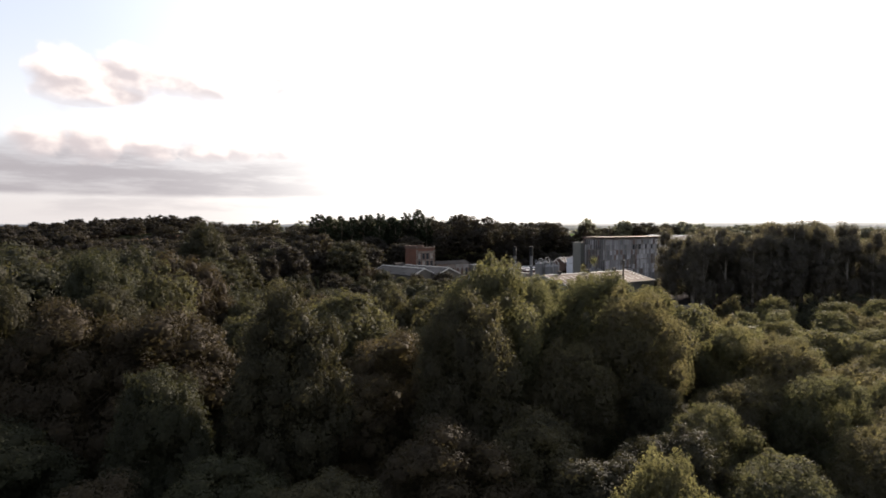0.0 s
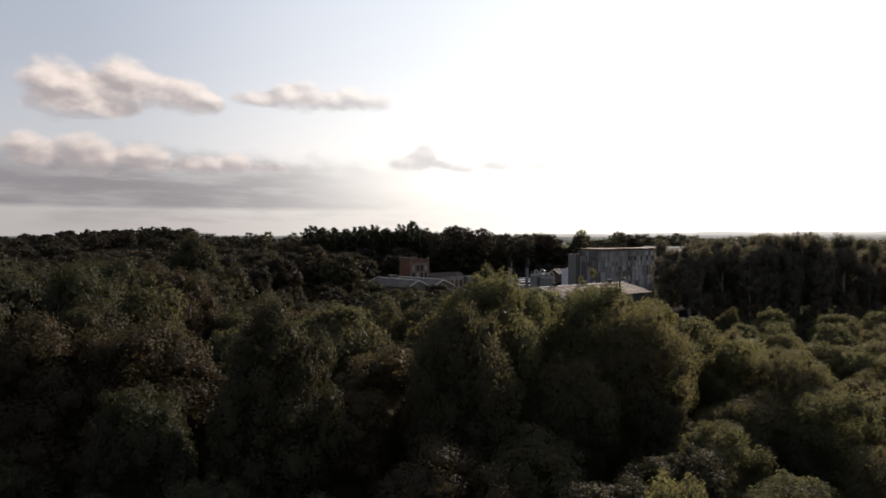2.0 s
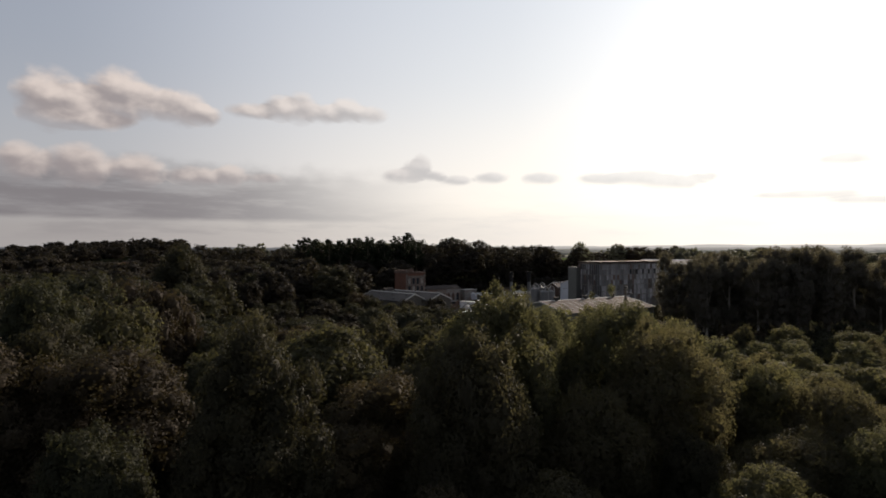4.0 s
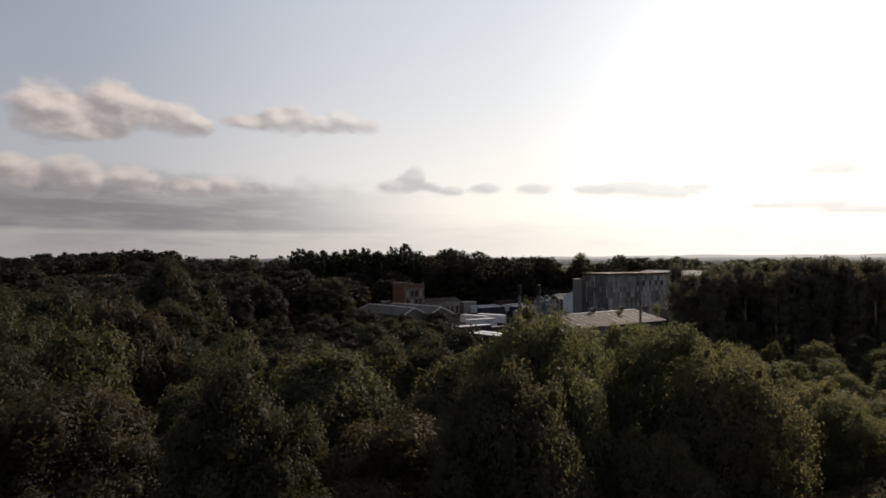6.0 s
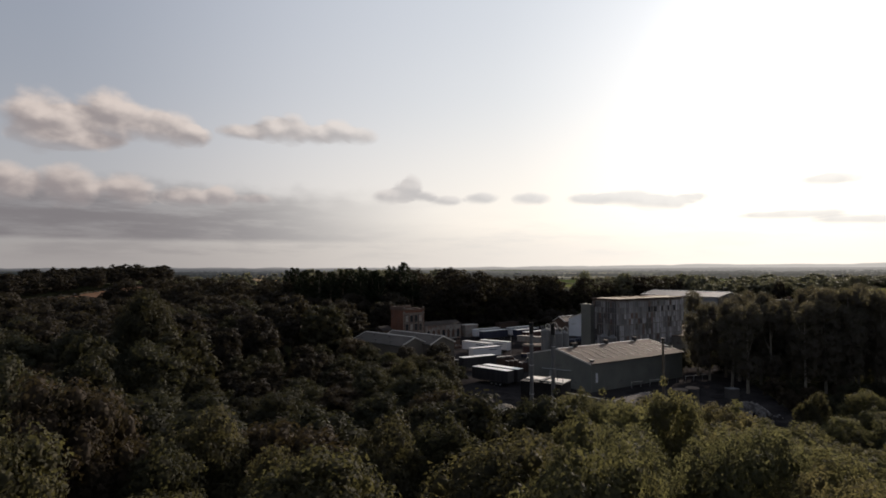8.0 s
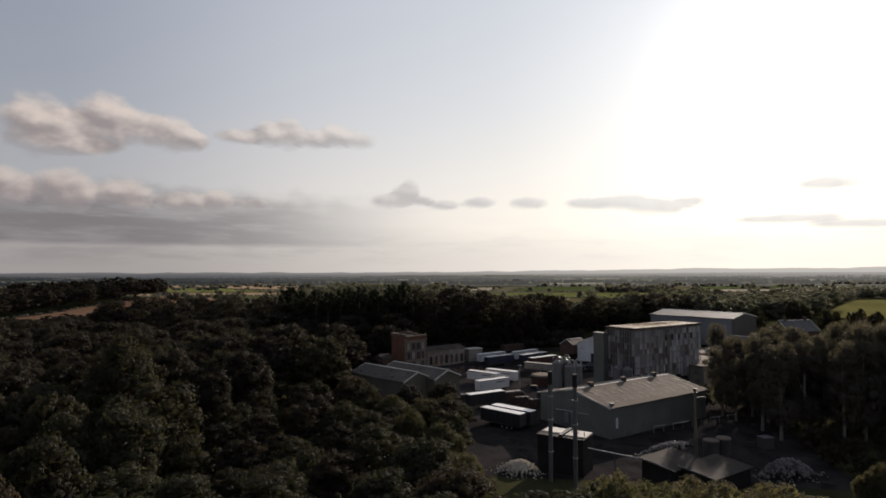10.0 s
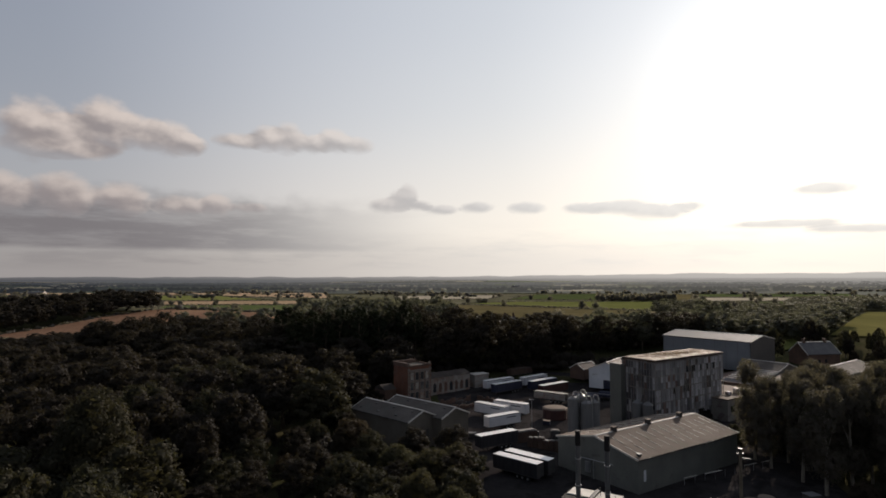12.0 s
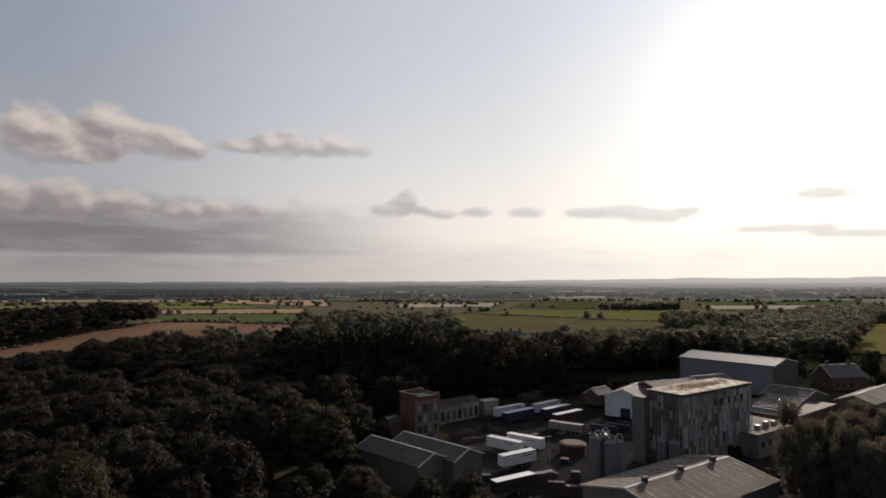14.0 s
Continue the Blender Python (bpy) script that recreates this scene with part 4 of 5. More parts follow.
for x, y, h in ((150, 262, 9), (184, 252, 10), (196, 250, 10), (208, 256, 11), (222, 250, 10), (146, 246, 16), (176, 238, 8), (188, 240, 9), (180, 273, 15), (186, 274, 13), (194, 268, 11), (186, 257, 13), (160, 279, 8), (202, 262, 11), (214, 274, 9), (168, 250, 8), (226, 288, 9), (205, 250, 10), (215, 244, 9), (225, 256, 11), (212, 263, 9), (222, 271, 10), (234, 268, 10), (240, 282, 9), (198, 246, 9), (178, 232, 8), (236, 254, 10), (210, 284, 8)):
    plant(BACK[x % 4], x, y, h, x * 0.7, "rounded garden tree beside the farmhouse", "tree", "farm trees", "broadleaf_tree", 0.8)
rng = random.Random(21)
for i in range(24):
    x, y = -67 + i * 2.45 + rng.uniform(-2.2, 2.2), 248 + rng.uniform(-6, 12)
    plant(PINE[i % 3], x, y, rng.uniform(21, 26.5), rng.uniform(0, 6), "dark pine tree with a ragged crown", "tree", "pines behind the works", "pine_tree")


def far_trees(name, spots, label, seed, leaf=1.6, per=46, mat=LEAF[0]):
    """Woods, hedgerow trees and hedges too far to tell apart."""
    rng = np.random.default_rng(seed)
    s = np.array(spots, float)
    k = np.repeat(np.arange(len(s)), per)
    d = unit(rng.normal(0, 1, (len(k), 3)) + np.array([0, 0, 0.25]))
    half = np.stack([s[k, 3] * 0.5, s[k, 3] * 0.5, s[k, 4] * 0.5], 1)
    mid = s[k, :3] + np.stack([0 * k, 0 * k, s[k, 4] * 0.5], 1)
    p = mid + d * half * rng.uniform(0.6, 1.05, (len(k), 1))
    big = np.maximum(s[k, 4], 3.0) / 9.0 * leaf * 2
    q = leaf_tris(p, d, big, big, rng, 0.5)
    bv, bf = BALL[0]
    vs = (s[:, None, :3] + np.array([0, 0, 1]) * s[:, None, 4:5] * 0.5 + bv[None] * 0.66 * np.stack([s[:, 3] * 0.5, s[:, 3] * 0.5, s[:, 4] * 0.5], 1)[:, None]).reshape(-1, 3)
    fs = (bf[None] + (np.arange(len(s)) * len(bv))[:, None, None]).reshape(-1, 3)
    return tagged(new(name, leafy_mesh(name, q, mat, (vs, fs))), label, "trees", kind="stuff")


def line_spots(a, b, gap, wide, tall, rng):
    n = max(int(math.dist(a, b) / gap), 1)
    out = []
    for i in range(n):
        x = a[0] + (b[0] - a[0]) * (i + rng.random()) / n + rng.uniform(-1, 1)
        y = a[1] + (b[1] - a[1]) * (i + rng.random()) / n + rng.uniform(-1, 1)
        out.append((x, y, rise(x, y) - 0.3, wide * rng.uniform(0.8, 1.3), tall * rng.uniform(0.7, 1.25)))
    return out


rng = random.Random(29)
brush = []
for a, b, tall in (((-22, 238), (70, 246), 5.0), ((-20, 243), (72, 252), 6.5), ((70, 248), (112, 262), 4.0), ((112, 262), (205, 330), 5.0), ((-34, 170), (-20, 236), 5.0), ((-32, 128), (-16, 172), 5.0), ((-26, 124), (-4, 134), 4.5), ((-14, 130), (0, 120), 4.0), ((-22, 118), (0, 112), 5.0), ((130, 262), (170, 300), 5.0), ((30, 262), (120, 290), 5.0), ((20, 285), (130, 320), 5.0), ((40, 310), (150, 350), 4.0)):
    brush += line_spots(a, b, 2.6, 6.0, tall, rng)
far_trees("undergrowth", brush, "dense dark brush along the edge of the wood", 40, 0.55, 40, SHADED_BACK_LEAF)
rng = random.Random(31)
hedge = []
for nm, corners, material, label in FIELDS[:-2]:
    for i in range(4):
        hedge += line_spots(corners[i], corners[(i + 1) % 4], 4.4, 5.4, 2.6, rng)
hedge += line_spots((-214, 490), (-140, 612), 3.0, 6.0, 4.5, rng)
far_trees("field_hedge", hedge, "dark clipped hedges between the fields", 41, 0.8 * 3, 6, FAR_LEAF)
far = []
for i in range(340):
    y = rng.uniform(560, 1400)
    x = rng.uniform(-0.95, 0.95) * y
    if rng.random() < 0.45:
        nm, corners, _, _ = rng.choice(FIELDS[1:-2])
        j = rng.randrange(4)
        f = rng.random()
        x = corners[j][0] * (1 - f) + corners[(j + 1) % 4][0] * f
        y = corners[j][1] * (1 - f) + corners[(j + 1) % 4][1] * f
    elif any(min(c[0] for c in cs) < x < max(c[0] for c in cs) and min(c[1] for c in cs) < y < max(c[1] for c in cs) for _, cs, _, _ in FIELDS):
        continue
    t = rng.uniform(5.5, 12.5)
    far.append((x, y, rise(x, y) - 0.5, t * rng.uniform(0.8, 1.2), t))
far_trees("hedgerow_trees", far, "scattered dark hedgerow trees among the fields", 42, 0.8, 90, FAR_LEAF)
# belts of trees on the hazy plain; painted haze glow, paler with distance
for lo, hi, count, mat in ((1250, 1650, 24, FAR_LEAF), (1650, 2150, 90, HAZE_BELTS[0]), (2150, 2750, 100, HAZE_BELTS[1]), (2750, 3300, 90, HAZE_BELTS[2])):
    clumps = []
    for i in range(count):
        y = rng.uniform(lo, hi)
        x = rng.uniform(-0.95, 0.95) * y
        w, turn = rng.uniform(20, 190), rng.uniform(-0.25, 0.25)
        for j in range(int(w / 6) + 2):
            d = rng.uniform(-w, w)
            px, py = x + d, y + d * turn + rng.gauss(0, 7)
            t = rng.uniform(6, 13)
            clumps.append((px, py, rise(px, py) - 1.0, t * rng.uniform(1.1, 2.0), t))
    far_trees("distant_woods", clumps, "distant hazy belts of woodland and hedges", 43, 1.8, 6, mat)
copse = [(x := rng.uniform(298, 430), y := rng.uniform(1012, 1050), rise(x, y) - 0.5, rng.uniform(10, 14), rng.uniform(12, 16)) for i in range(60)]
far_trees("copse", copse, "dark plantation beyond the green pasture", 44, 0.9, 70, FAR_LEAF)

# ---------------------------------------------------------------- the works


def gable_hall(name, x, y, z, turn, long, wide, eave, ridge, wall, roof, label, flash=FLASH, thick=0.16, over=0.35, lights=0, vents=0, group="", ends=None):
    """A hall with a pitched roof; its long side runs along local x from the corner (x, y), its width along local y."""
    root = thing(name, pose(x, y, z, 0, 0, turn), label, "industrial building", group)
    mid = wide / 2
    pts = [(0, 0), (wide, 0), (wide, eave), (mid, ridge), (0, eave)]
    for d in (0.0, long - 0.25):
        part("gable_wall", prism(pts, d, d + 0.25, "x"), ends or wall, root)
    for d in (0.0, wide - 0.25):
        part("side_wall", boxed((0.25, d, 0), (long - 0.25, d + 0.25, eave - 0.02)), wall, root)
    rise_ = (ridge - eave) / mid
    for s in (0, 1):
        a, b = (-over, mid) if s == 0 else (mid, wide + over)
        za, zb = (eave - over * rise_, ridge) if s == 0 else (ridge, eave - over * rise_)
        slope = part("roof_slope", prism([(a, za + 0.02), (b, zb + 0.02), (b, zb + 0.02 + thick), (a, za + 0.02 + thick)], -over, long + over, "x"), roof, root)
        if lights:
            rows = 2
            for r in range(rows):
                for i in range(lights):
                    px = long * (i + 0.8 + 0.25 * r) / (lights + 0.6)
                    f0 = 0.16 + 0.36 * r
                    ya, yb = (mid * f0, mid * (f0 + 0.28)) if s == 0 else (wide - mid * f0, wide - mid * (f0 + 0.28))
                    bm = bmesh.new()
                    zz = [eave + rise_ * min(q, wide - q) + 0.02 + thick for q in (ya, yb)]
                    vs = [bm.verts.new((px + dx, q, h + dz)) for dz in (0.0, 0.06) for (q, h) in ((ya, zz[0]), (yb, zz[1])) for dx in (0.0, 0.11)]
                    for f in ((4, 5, 7, 6), (0, 1, 5, 4), (2, 3, 7, 6), (0, 2, 6, 4), (1, 3, 7, 5)):
                        bm.faces.new([vs[k] for k in f])
                    bmesh.ops.recalc_face_normals(bm, faces=bm.faces)
                    part("rooflight", bm, DULL_LIGHT, slope)
    part("ridge_cap", prism([(mid - 0.32, ridge + thick - 0.05), (mid, ridge + thick + 0.03), (mid + 0.32, ridge + thick - 0.05), (mid + 0.3, ridge + thick + 0.03), (mid, ridge + thick + 0.12), (mid - 0.3, ridge + thick + 0.03)], -over, long + over, "x"), flash, root, "pale ridge capping")
    for d in (-over - 0.1, long + over - 0.06):
        for s in (0, 1):
            a, b = (-over, mid) if s == 0 else (mid, wide + over)
            za, zb = (eave - over * rise_, ridge) if s == 0 else (ridge, eave - over * rise_)
            part("verge_trim", prism([(a, za - 0.12), (b, zb - 0.12), (b, zb + thick + 0.07), (a, za + thick + 0.07)], d, d + 0.16, "x"), flash, root, "pale verge trim")
    for s in (-over - 0.14, wide + over):
        part("gutter", boxed((-over, s, eave - over * rise_ - 0.05), (long + over, s + 0.14, eave - over * rise_ + 0.1)), IRON, root)
    for i in range(vents):
        px = long * (i + 0.5) / vents
        v = part("roof_vent", boxed((px - 0.5, mid - 0.5, ridge), (px + 0.5, mid + 0.5, ridge + 1.0), 0.05), IRON, root)
        part("vent_cowl", boxed((px - 0.65, mid - 0.65, ridge + 1.0), (px + 0.65, mid + 0.65, ridge + 1.15), 0.04), ROOF, v)
    return root


# the near hall
hall = gable_hall("workshop_hall", 37.3, 109.0, 0, 32.8, 35.5, 21.6, 6.7, 9.0, CLAD, ROOF, "green-grey sheeted workshop hall with a brown ribbed roof", lights=13, vents=3)
corner = part("corner_vent", boxed((1.0, 0.5, 6.75), (1.7, 1.2, 7.45), 0.05), IRON, hall)
part("vent_cowl", boxed((0.88, 0.38, 7.45), (1.82, 1.32, 7.56), 0.03), FLASH, corner)
part("hall_sign", boxed((1.6, -0.08, 2.2), (2.3, 0.0, 4.4)), WHITE, hall, "small white notice board")
part("overflow_pipe", piped((-0.45, 6, 4.3), (-0.45, 16, 3.7), 0.14), GALV, hall)
part("down_pipe", piped((-0.45, 11, 4.0), (-0.45, 11, 0.2), 0.12), GALV, hall)
part("wall_duct", boxed((-0.7, 12, 1.2), (-0.01, 13.2, 3.4), 0.05), GALV, hall)
lean = thing("lean_to_store", pose(67.5, 128.8, 0, 0, 0, 32.8), "low brown lean-to store at the end of the hall", "industrial building")
part("wall", boxed((0.6, 9, 0), (6, 19, 5.4)), CLAD, lean)
part("roof", prism([(8.7, 5.4), (19.3, 6.0), (19.3, 6.2), (8.7, 5.6)], 0.4, 6.4, "x"), RUST, lean)
part("verge_trim", boxed((0.3, 19.1, 6.2), (6.5, 19.4, 6.4)), FLASH, lean)

# twin halls in front of the brick tower
for k, (x, y) in enumerate(((-1.5, 144.9), (6.7, 148.4))):
    twin = gable_hall("storage_hall", x, y, 0, 133.8, 22.5, 9.9, 7.3, 9.3, BUFF, DARK_ROOF, "buff sheeted storage hall with a grey roof", group="twin storage halls", over=0.3)
    for i in range(6):
        f = 0.25 + 0.5 * (i % 2)
        px = 2 + i * 3.5
        q = 9.9 * 0.5 * (1.0 + f)
        zz = 7.3 + (9.9 - q) / 4.95 * 2.0 + 0.19
        part("rooflight", boxed((px, q - 0.5, zz - 0.12), (px + 0.5, q + 0.5, zz + 0.1)), IRON, twin, "dark roof light")
    part("roller_door", boxed((-0.08, 3, 0), (0.0, 7, 4.6)), DARK_WALL, twin)


def office():
    """The five-storey block clad in patched infill panels."""
    turn = 33.0
    long, wide, tall = 33.5, 10.6, 19.0
    root = thing("office_block", pose(58.9, 155.2, 0, 0, 0, turn), "derelict five-storey block with patched grey and white panels", "building")
    part("core", boxed((0.25, 0.25, 0), (long - 0.25, wide - 0.25, tall)), CONCRETE, root)
    bm = boxed((-0.35, -0.35, tall), (long + 0.35, wide + 0.35, tall + 0.45), 0.05)
    part("roof_slab", bm, RUST, root, "rust-stained roof edge")
    part("roof_deck", boxed((0.2, 0.2, tall + 0.45), (long - 0.2, wide - 0.2, tall + 0.52)), DECK, root, "lichened pale flat roof")
    rng = random.Random(5)
    shared = {}

    def panel(w, h, m):
        key = (round(w, 2), round(h, 2), m.name)
        if key not in shared:
            bm = boxed((0.04, -0.09, 0.04), (w - 0.04, 0.03, h - 0.04), 0.02)
            me = bpy.data.meshes.new("panel")
            bm.to_mesh(me)
            bm.free()
            me.materials.append(m)
            shared[key] = me
        return shared[key]
    floors, per = 5, 2
    fh = (tall - 0.9) / (floors * per)
    for face, cols, span in (("long", 30, long), ("short", 12, wide)):
        w = span / cols
        for c in range(cols):
            r = 0
            while r < floors * per:
                tall_one = 2 if rng.random() < 0.45 and r + 2 <= floors * per else 1
                z = 0.4 + r * fh
                f = c / cols
                if face == "short":
                    m = rng.choices(PANELS, (0.15, 0.10, 0.68, 0.07))[0]
                elif f < 0.2:
                    m = rng.choices(PANELS, (0.5, 0.36, 0.08, 0.06))[0]
                elif f < 0.5:
                    m = rng.choices(PANELS, (0.28, 0.38, 0.14, 0.20))[0]
                else:
                    m = rng.choices(PANELS, (0.55, 0.40, 0.01, 0.04))[0]
                if r == 8 and f > 0.3 and face == "long" and c % 3 == 1:
                    win = part("window", boxed((c * w + 0.05, 0.1, z), (c * w + w * 1.0, 0.22, z + fh)), PANE, root)
                    part("frame", boxed((c * w, -0.04, z - 0.08), (c * w + w, 0.24, z)), CONCRETE, win)
                elif rng.random() > 0.05:
                    ob = new("panel", panel(w, fh * tall_one, m))
                    ob.parent = root
                    if face == "long":
                        ob.matrix_basis = pose(c * w, rng.uniform(-0.03, 0.03), z)
                    else:
                        ob.matrix_basis = pose(rng.uniform(-0.03, 0.03), wide - c * w, z, 0, 0, -90)
                r += tall_one
        for c in range(cols + 1):
            if face == "long" and c % 2 == 0:
                part("mullion", boxed((c * w - 0.07, -0.16, 0.3), (c * w + 0.07, 0.0, tall - 0.4)), CONCRETE, root)
            elif face == "short":
                part("mullion", boxed((-0.3, c * w - 0.045, 0.3), (0.0, c * w + 0.045, tall - 0.4)), PANELS[1], root)
        for k in range(1, floors):
            z = 0.4 + k * per * fh
            if face == "long":
                part("floor_band", boxed((0, -0.12, z - 0.1), (long, 0.02, z + 0.1)), CONCRETE, root)
            else:
                part("floor_band", boxed((-0.17, 0, z - 0.1), (0.02, wide, z + 0.1)), CONCRETE, root)
    bm = bmesh.new()
    for i in range(420):
        px, py, pr = rng.gauss(18, 6.5), rng.gauss(wide * 0.58, 1.6), rng.uniform(0.05, 0.45)
        px, py = min(max(px, 2), 31), min(max(py, 1.4), wide - 1.4)
        ring = [bm.verts.new((px + math.cos(k * 0.9) * pr * rng.uniform(0.4, 1.3) * 1.8, py + math.sin(k * 0.9) * pr * rng.uniform(0.4, 1.2), tall + 0.525 + 0.0004 * i)) for k in range(7)]
        bm.faces.new(ring)
    tagged(part("moss_mat", bm, MOSS, root, "brown matted moss and leaf litter"), kind="stuff")
    for px, py in ((6, 4), (6.6, 7), (20, 3)):
        part("roof_aerial", piped((px, py, tall + 0.4), (px, py, tall + 2.2), 0.04, None, 6), IRON, root)
    # stair tower on the far end of the short side
    stair = thing("stair_tower", pose(58.9, 155.2, 0, 0, 0, turn) @ pose(-3.2, wide - 0.6, 0), "plain grey concrete stair tower beside the block", "building")
    part("wall", boxed((1.2, 0, 0), (3.1, 4.0, 17.2)), CLAD, stair)
    part("roof", boxed((1.05, -0.15, 17.2), (3.1, 4.15, 17.5)), CONCRETE, stair)
    for i, (px, py) in enumerate(((-2.4, 0.8), (-2.4, 4.2))):
        tank = thing("upright_tank", pose(58.9, 155.2, 0, 0, 0, turn) @ pose(px, py, 0), "grey upright process tank by the block", "tank", "tanks beside the block")
        part("shell", piped((0, 0, 0), (0, 0, 7.6), 1.4, None, 24), SILO, tank)
        part("top", piped((0, 0, 7.6), (0, 0, 8.4), 1.4, 0.3, 24), SILO, tank)
    wing = thing("flat_roofed_wing", pose(58.9, 155.2, 0, 0, 0, turn) @ pose(long + 0.4, -5.2, 0), "low grey wing with a pale flat roof", "building")
    part("wall", boxed((-7, 0, 0), (15, 15, 6.2)), CONCRETE, wing)
    part("roof", boxed((-7.3, -0.3, 6.2), (15.3, 15.3, 6.6), 0.05), ROOF, wing)
    for i in range(5):
        part("window", boxed((-5.5 + i * 4, -0.06, 2.6), (-3.5 + i * 4, 0.0, 4.4)), PANE, wing)
    for i in range(3):
        part("roof_plant", boxed((-1 + i * 4.6, 3, 6.6), (0.5 + i * 4.6, 4.4, 7.6 + 0.5 * (i % 2)), 0.1), PANELS[i % 2], wing, "pale roof plant box")


office()

# silos
for i, (x, y, r, h) in enumerate(((34.6, 149.0, 1.5, 11.4), (37.0, 150.6, 1.5, 11.6), (37.6, 147.2, 1.5, 10.6), (39.8, 148.6, 1.5, 10.6))):
    silo = thing("silo", pose(x, y, 0), "tall grey cylindrical steel silo with a railed top", "silo", "silo group")
    part("shell", piped((0, 0, 0), (0, 0, h - 0.9), r, None, 28), SILO, silo)
    part("dome", piped((0, 0, h - 0.9), (0, 0, h - 0.2), r, 0.35, 28), SILO, silo)
    part("hatch", piped((0, 0, h - 0.25), (0, 0, h + 0.15), 0.35, None, 12), SILO, silo)
    part("ladder", boxed((r - 0.02, -0.25, 0.3), (r + 0.1, 0.25, h)), GALV, silo)
    bm = bmesh.new()
    for k in range(10):
        a, b = k * 0.628, (k + 1) * 0.628
        p, q = (math.cos(a) * r, math.sin(a) * r), (math.cos(b) * r, math.sin(b) * r)
        pipe(bm, (*p, h - 0.9), (*p, h + 0.3), 0.04, None, 5)
        pipe(bm, (*p, h + 0.3), (*q, h + 0.3), 0.04, None, 5)
    part("guard_rail", bm, STACK, silo)
    bm = bmesh.new()
    loop = [(math.cos(q) * 0.75 + 0.55, 0.0, h + 0.1 + math.sin(q) * 0.9) for q in (0.0, 0.5, 1.0, 1.57, 2.1, 2.6, 3.14)]
    loop.insert(0, (loop[0][0], 0.0, 1.0) if r < 1.3 else (r + 0.12, 0.0, 1.0))
    for p, q in zip(loop, loop[1:]):
        pipe(bm, p, q, 0.09, None, 8)
    part("filling_pipe", bm, FLASH, silo, "pale curved filling pipe")
    for k in (0.33, 0.66):
        part("band", piped((0, 0, h * k), (0, 0, h * k + 0.12), r + 0.03, None, 28), SILO, silo)


def tower():
    """The old brick tower with stone dressings."""
    root = thing("brick_tower", pose(-10.0, 178.6, 0, 0, 0, 37.0), "old red brick tower with pale stone dressings and parapet", "building")
    w, d, h = 9.0, 8.0, 14.4
    part("wall", boxed((0, 0, 0), (w, d, h)), BRICK, root)
    part("parapet", boxed((-0.2, -0.2, h), (w + 0.2, 0.3, h + 0.5), 0.04), BRICK_SHADE, root)
    part("parapet", boxed((-0.2, 0.3, h), (0.3, d + 0.2, h + 1.2), 0.04), BRICK_SHADE, root)
    part("parapet", boxed((w - 0.3, 0.3, h), (w + 0.2, d + 0.2, h + 0.5), 0.04), BRICK_SHADE, root)
    part("parapet", boxed((0.3, d - 0.3, h), (w - 0.3, d + 0.2, h + 1.2), 0.04), BRICK_SHADE, root)
    part("roof", boxed((0.3, 0.3, h), (w - 0.3, d - 0.3, h + 0.1)), SOOT, root)
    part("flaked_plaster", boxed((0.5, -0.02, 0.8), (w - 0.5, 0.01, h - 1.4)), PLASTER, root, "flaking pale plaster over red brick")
    for x in (0.0, w - 0.7):
        for k in range(16):
            s = 0.35 if k % 2 else 0.0
            part("quoin", boxed((x - 0.06 + (0 if x else 0), -0.08, k * 0.87 + 0.3), (x + 0.45 + s, 0.1, k * 0.87 + 0.95), 0.03), STONE, root)
    part("cornice", boxed((-0.12, -0.22, h - 1.3), (w + 0.12, 0.05, h - 0.9), 0.04), STONE, root)
    for x in (0.1, w - 0.7):
        part("finial", boxed((x, -0.15, h + 0.5), (x + 0.6, 0.45, h + 1.2), 0.06), STONE, root)
    for c in range(4):
        for r in range(4):
            x, z = 0.95 + c * 1.95, 1.0 + r * 3.1
            win = part("window", boxed((x, -0.03, z), (x + 1.2, 0.02, z + 2.3)), PANE, root)
            part("surround", box(box(boxed((x - 0.22, -0.1, z), (x, 0.04, z + 2.3)), (x + 1.2, -0.1, z), (x + 1.42, 0.04, z + 2.3)), (x - 0.3, -0.12, z + 2.3), (x + 1.5, 0.04, z + 2.75)), STONE, win)
            part("sill", boxed((x - 0.3, -0.16, z - 0.25), (x + 1.5, 0.04, z)), STONE, win)
            if (c + r) % 3 == 0:
                part("boarding", boxed((x + 0.05, -0.08, z + 0.1), (x + 1.15, -0.031, z + 2.2)), LIMEWASH, win)
    range_ = thing("old_range", pose(-11.6, 177.4, 0, 0, 0, 37.0) @ pose(-3.6, 4.5, 0), "ruined brown brick range beside the tower", "building")
    part("wall", boxed((0, 0, 0), (4.3, 6, 7.4)), BRICK_SHADE, range_)
    part("roof", prism([(-0.3, 7.4), (6.3, 7.4), (3.0, 8.8)], -0.2, 4.3, "x"), BROWN_SHEET, range_)


tower()

# the long limewashed range with arched openings
long_range = thing("limewashed_range", pose(-2.6, 207.0, 0, 0, 0, 37.0), "long flaking limewashed range with arched openings", "building")
part("wall", boxed((0, 0, 0), (18.5, 7, 6.2)), LIMEWASH, long_range)
part("roof", prism([(-0.4, 6.2), (7.4, 6.2), (3.5, 7.6)], -0.3, 18.8, "x"), BROWN_SHEET, long_range)
for i in range(7):
    x = 1.0 + i * 2.55
    bm = prism([(x, 1.0), (x + 1.4, 1.0), (x + 1.4, 3.4), (x + 1.2, 4.0), (x + 0.7, 4.3), (x + 0.2, 4.0), (x, 3.4)], -0.04, 0.02, "y")
    part("arched_opening", bm, BRICK_SHADE if i % 3 else PANE, long_range, "dark arched opening")
    part("pier", boxed((x - 0.7, -0.16, 0), (x - 0.35, 0.0, 6.0), 0.03), LIMEWASH, long_range)
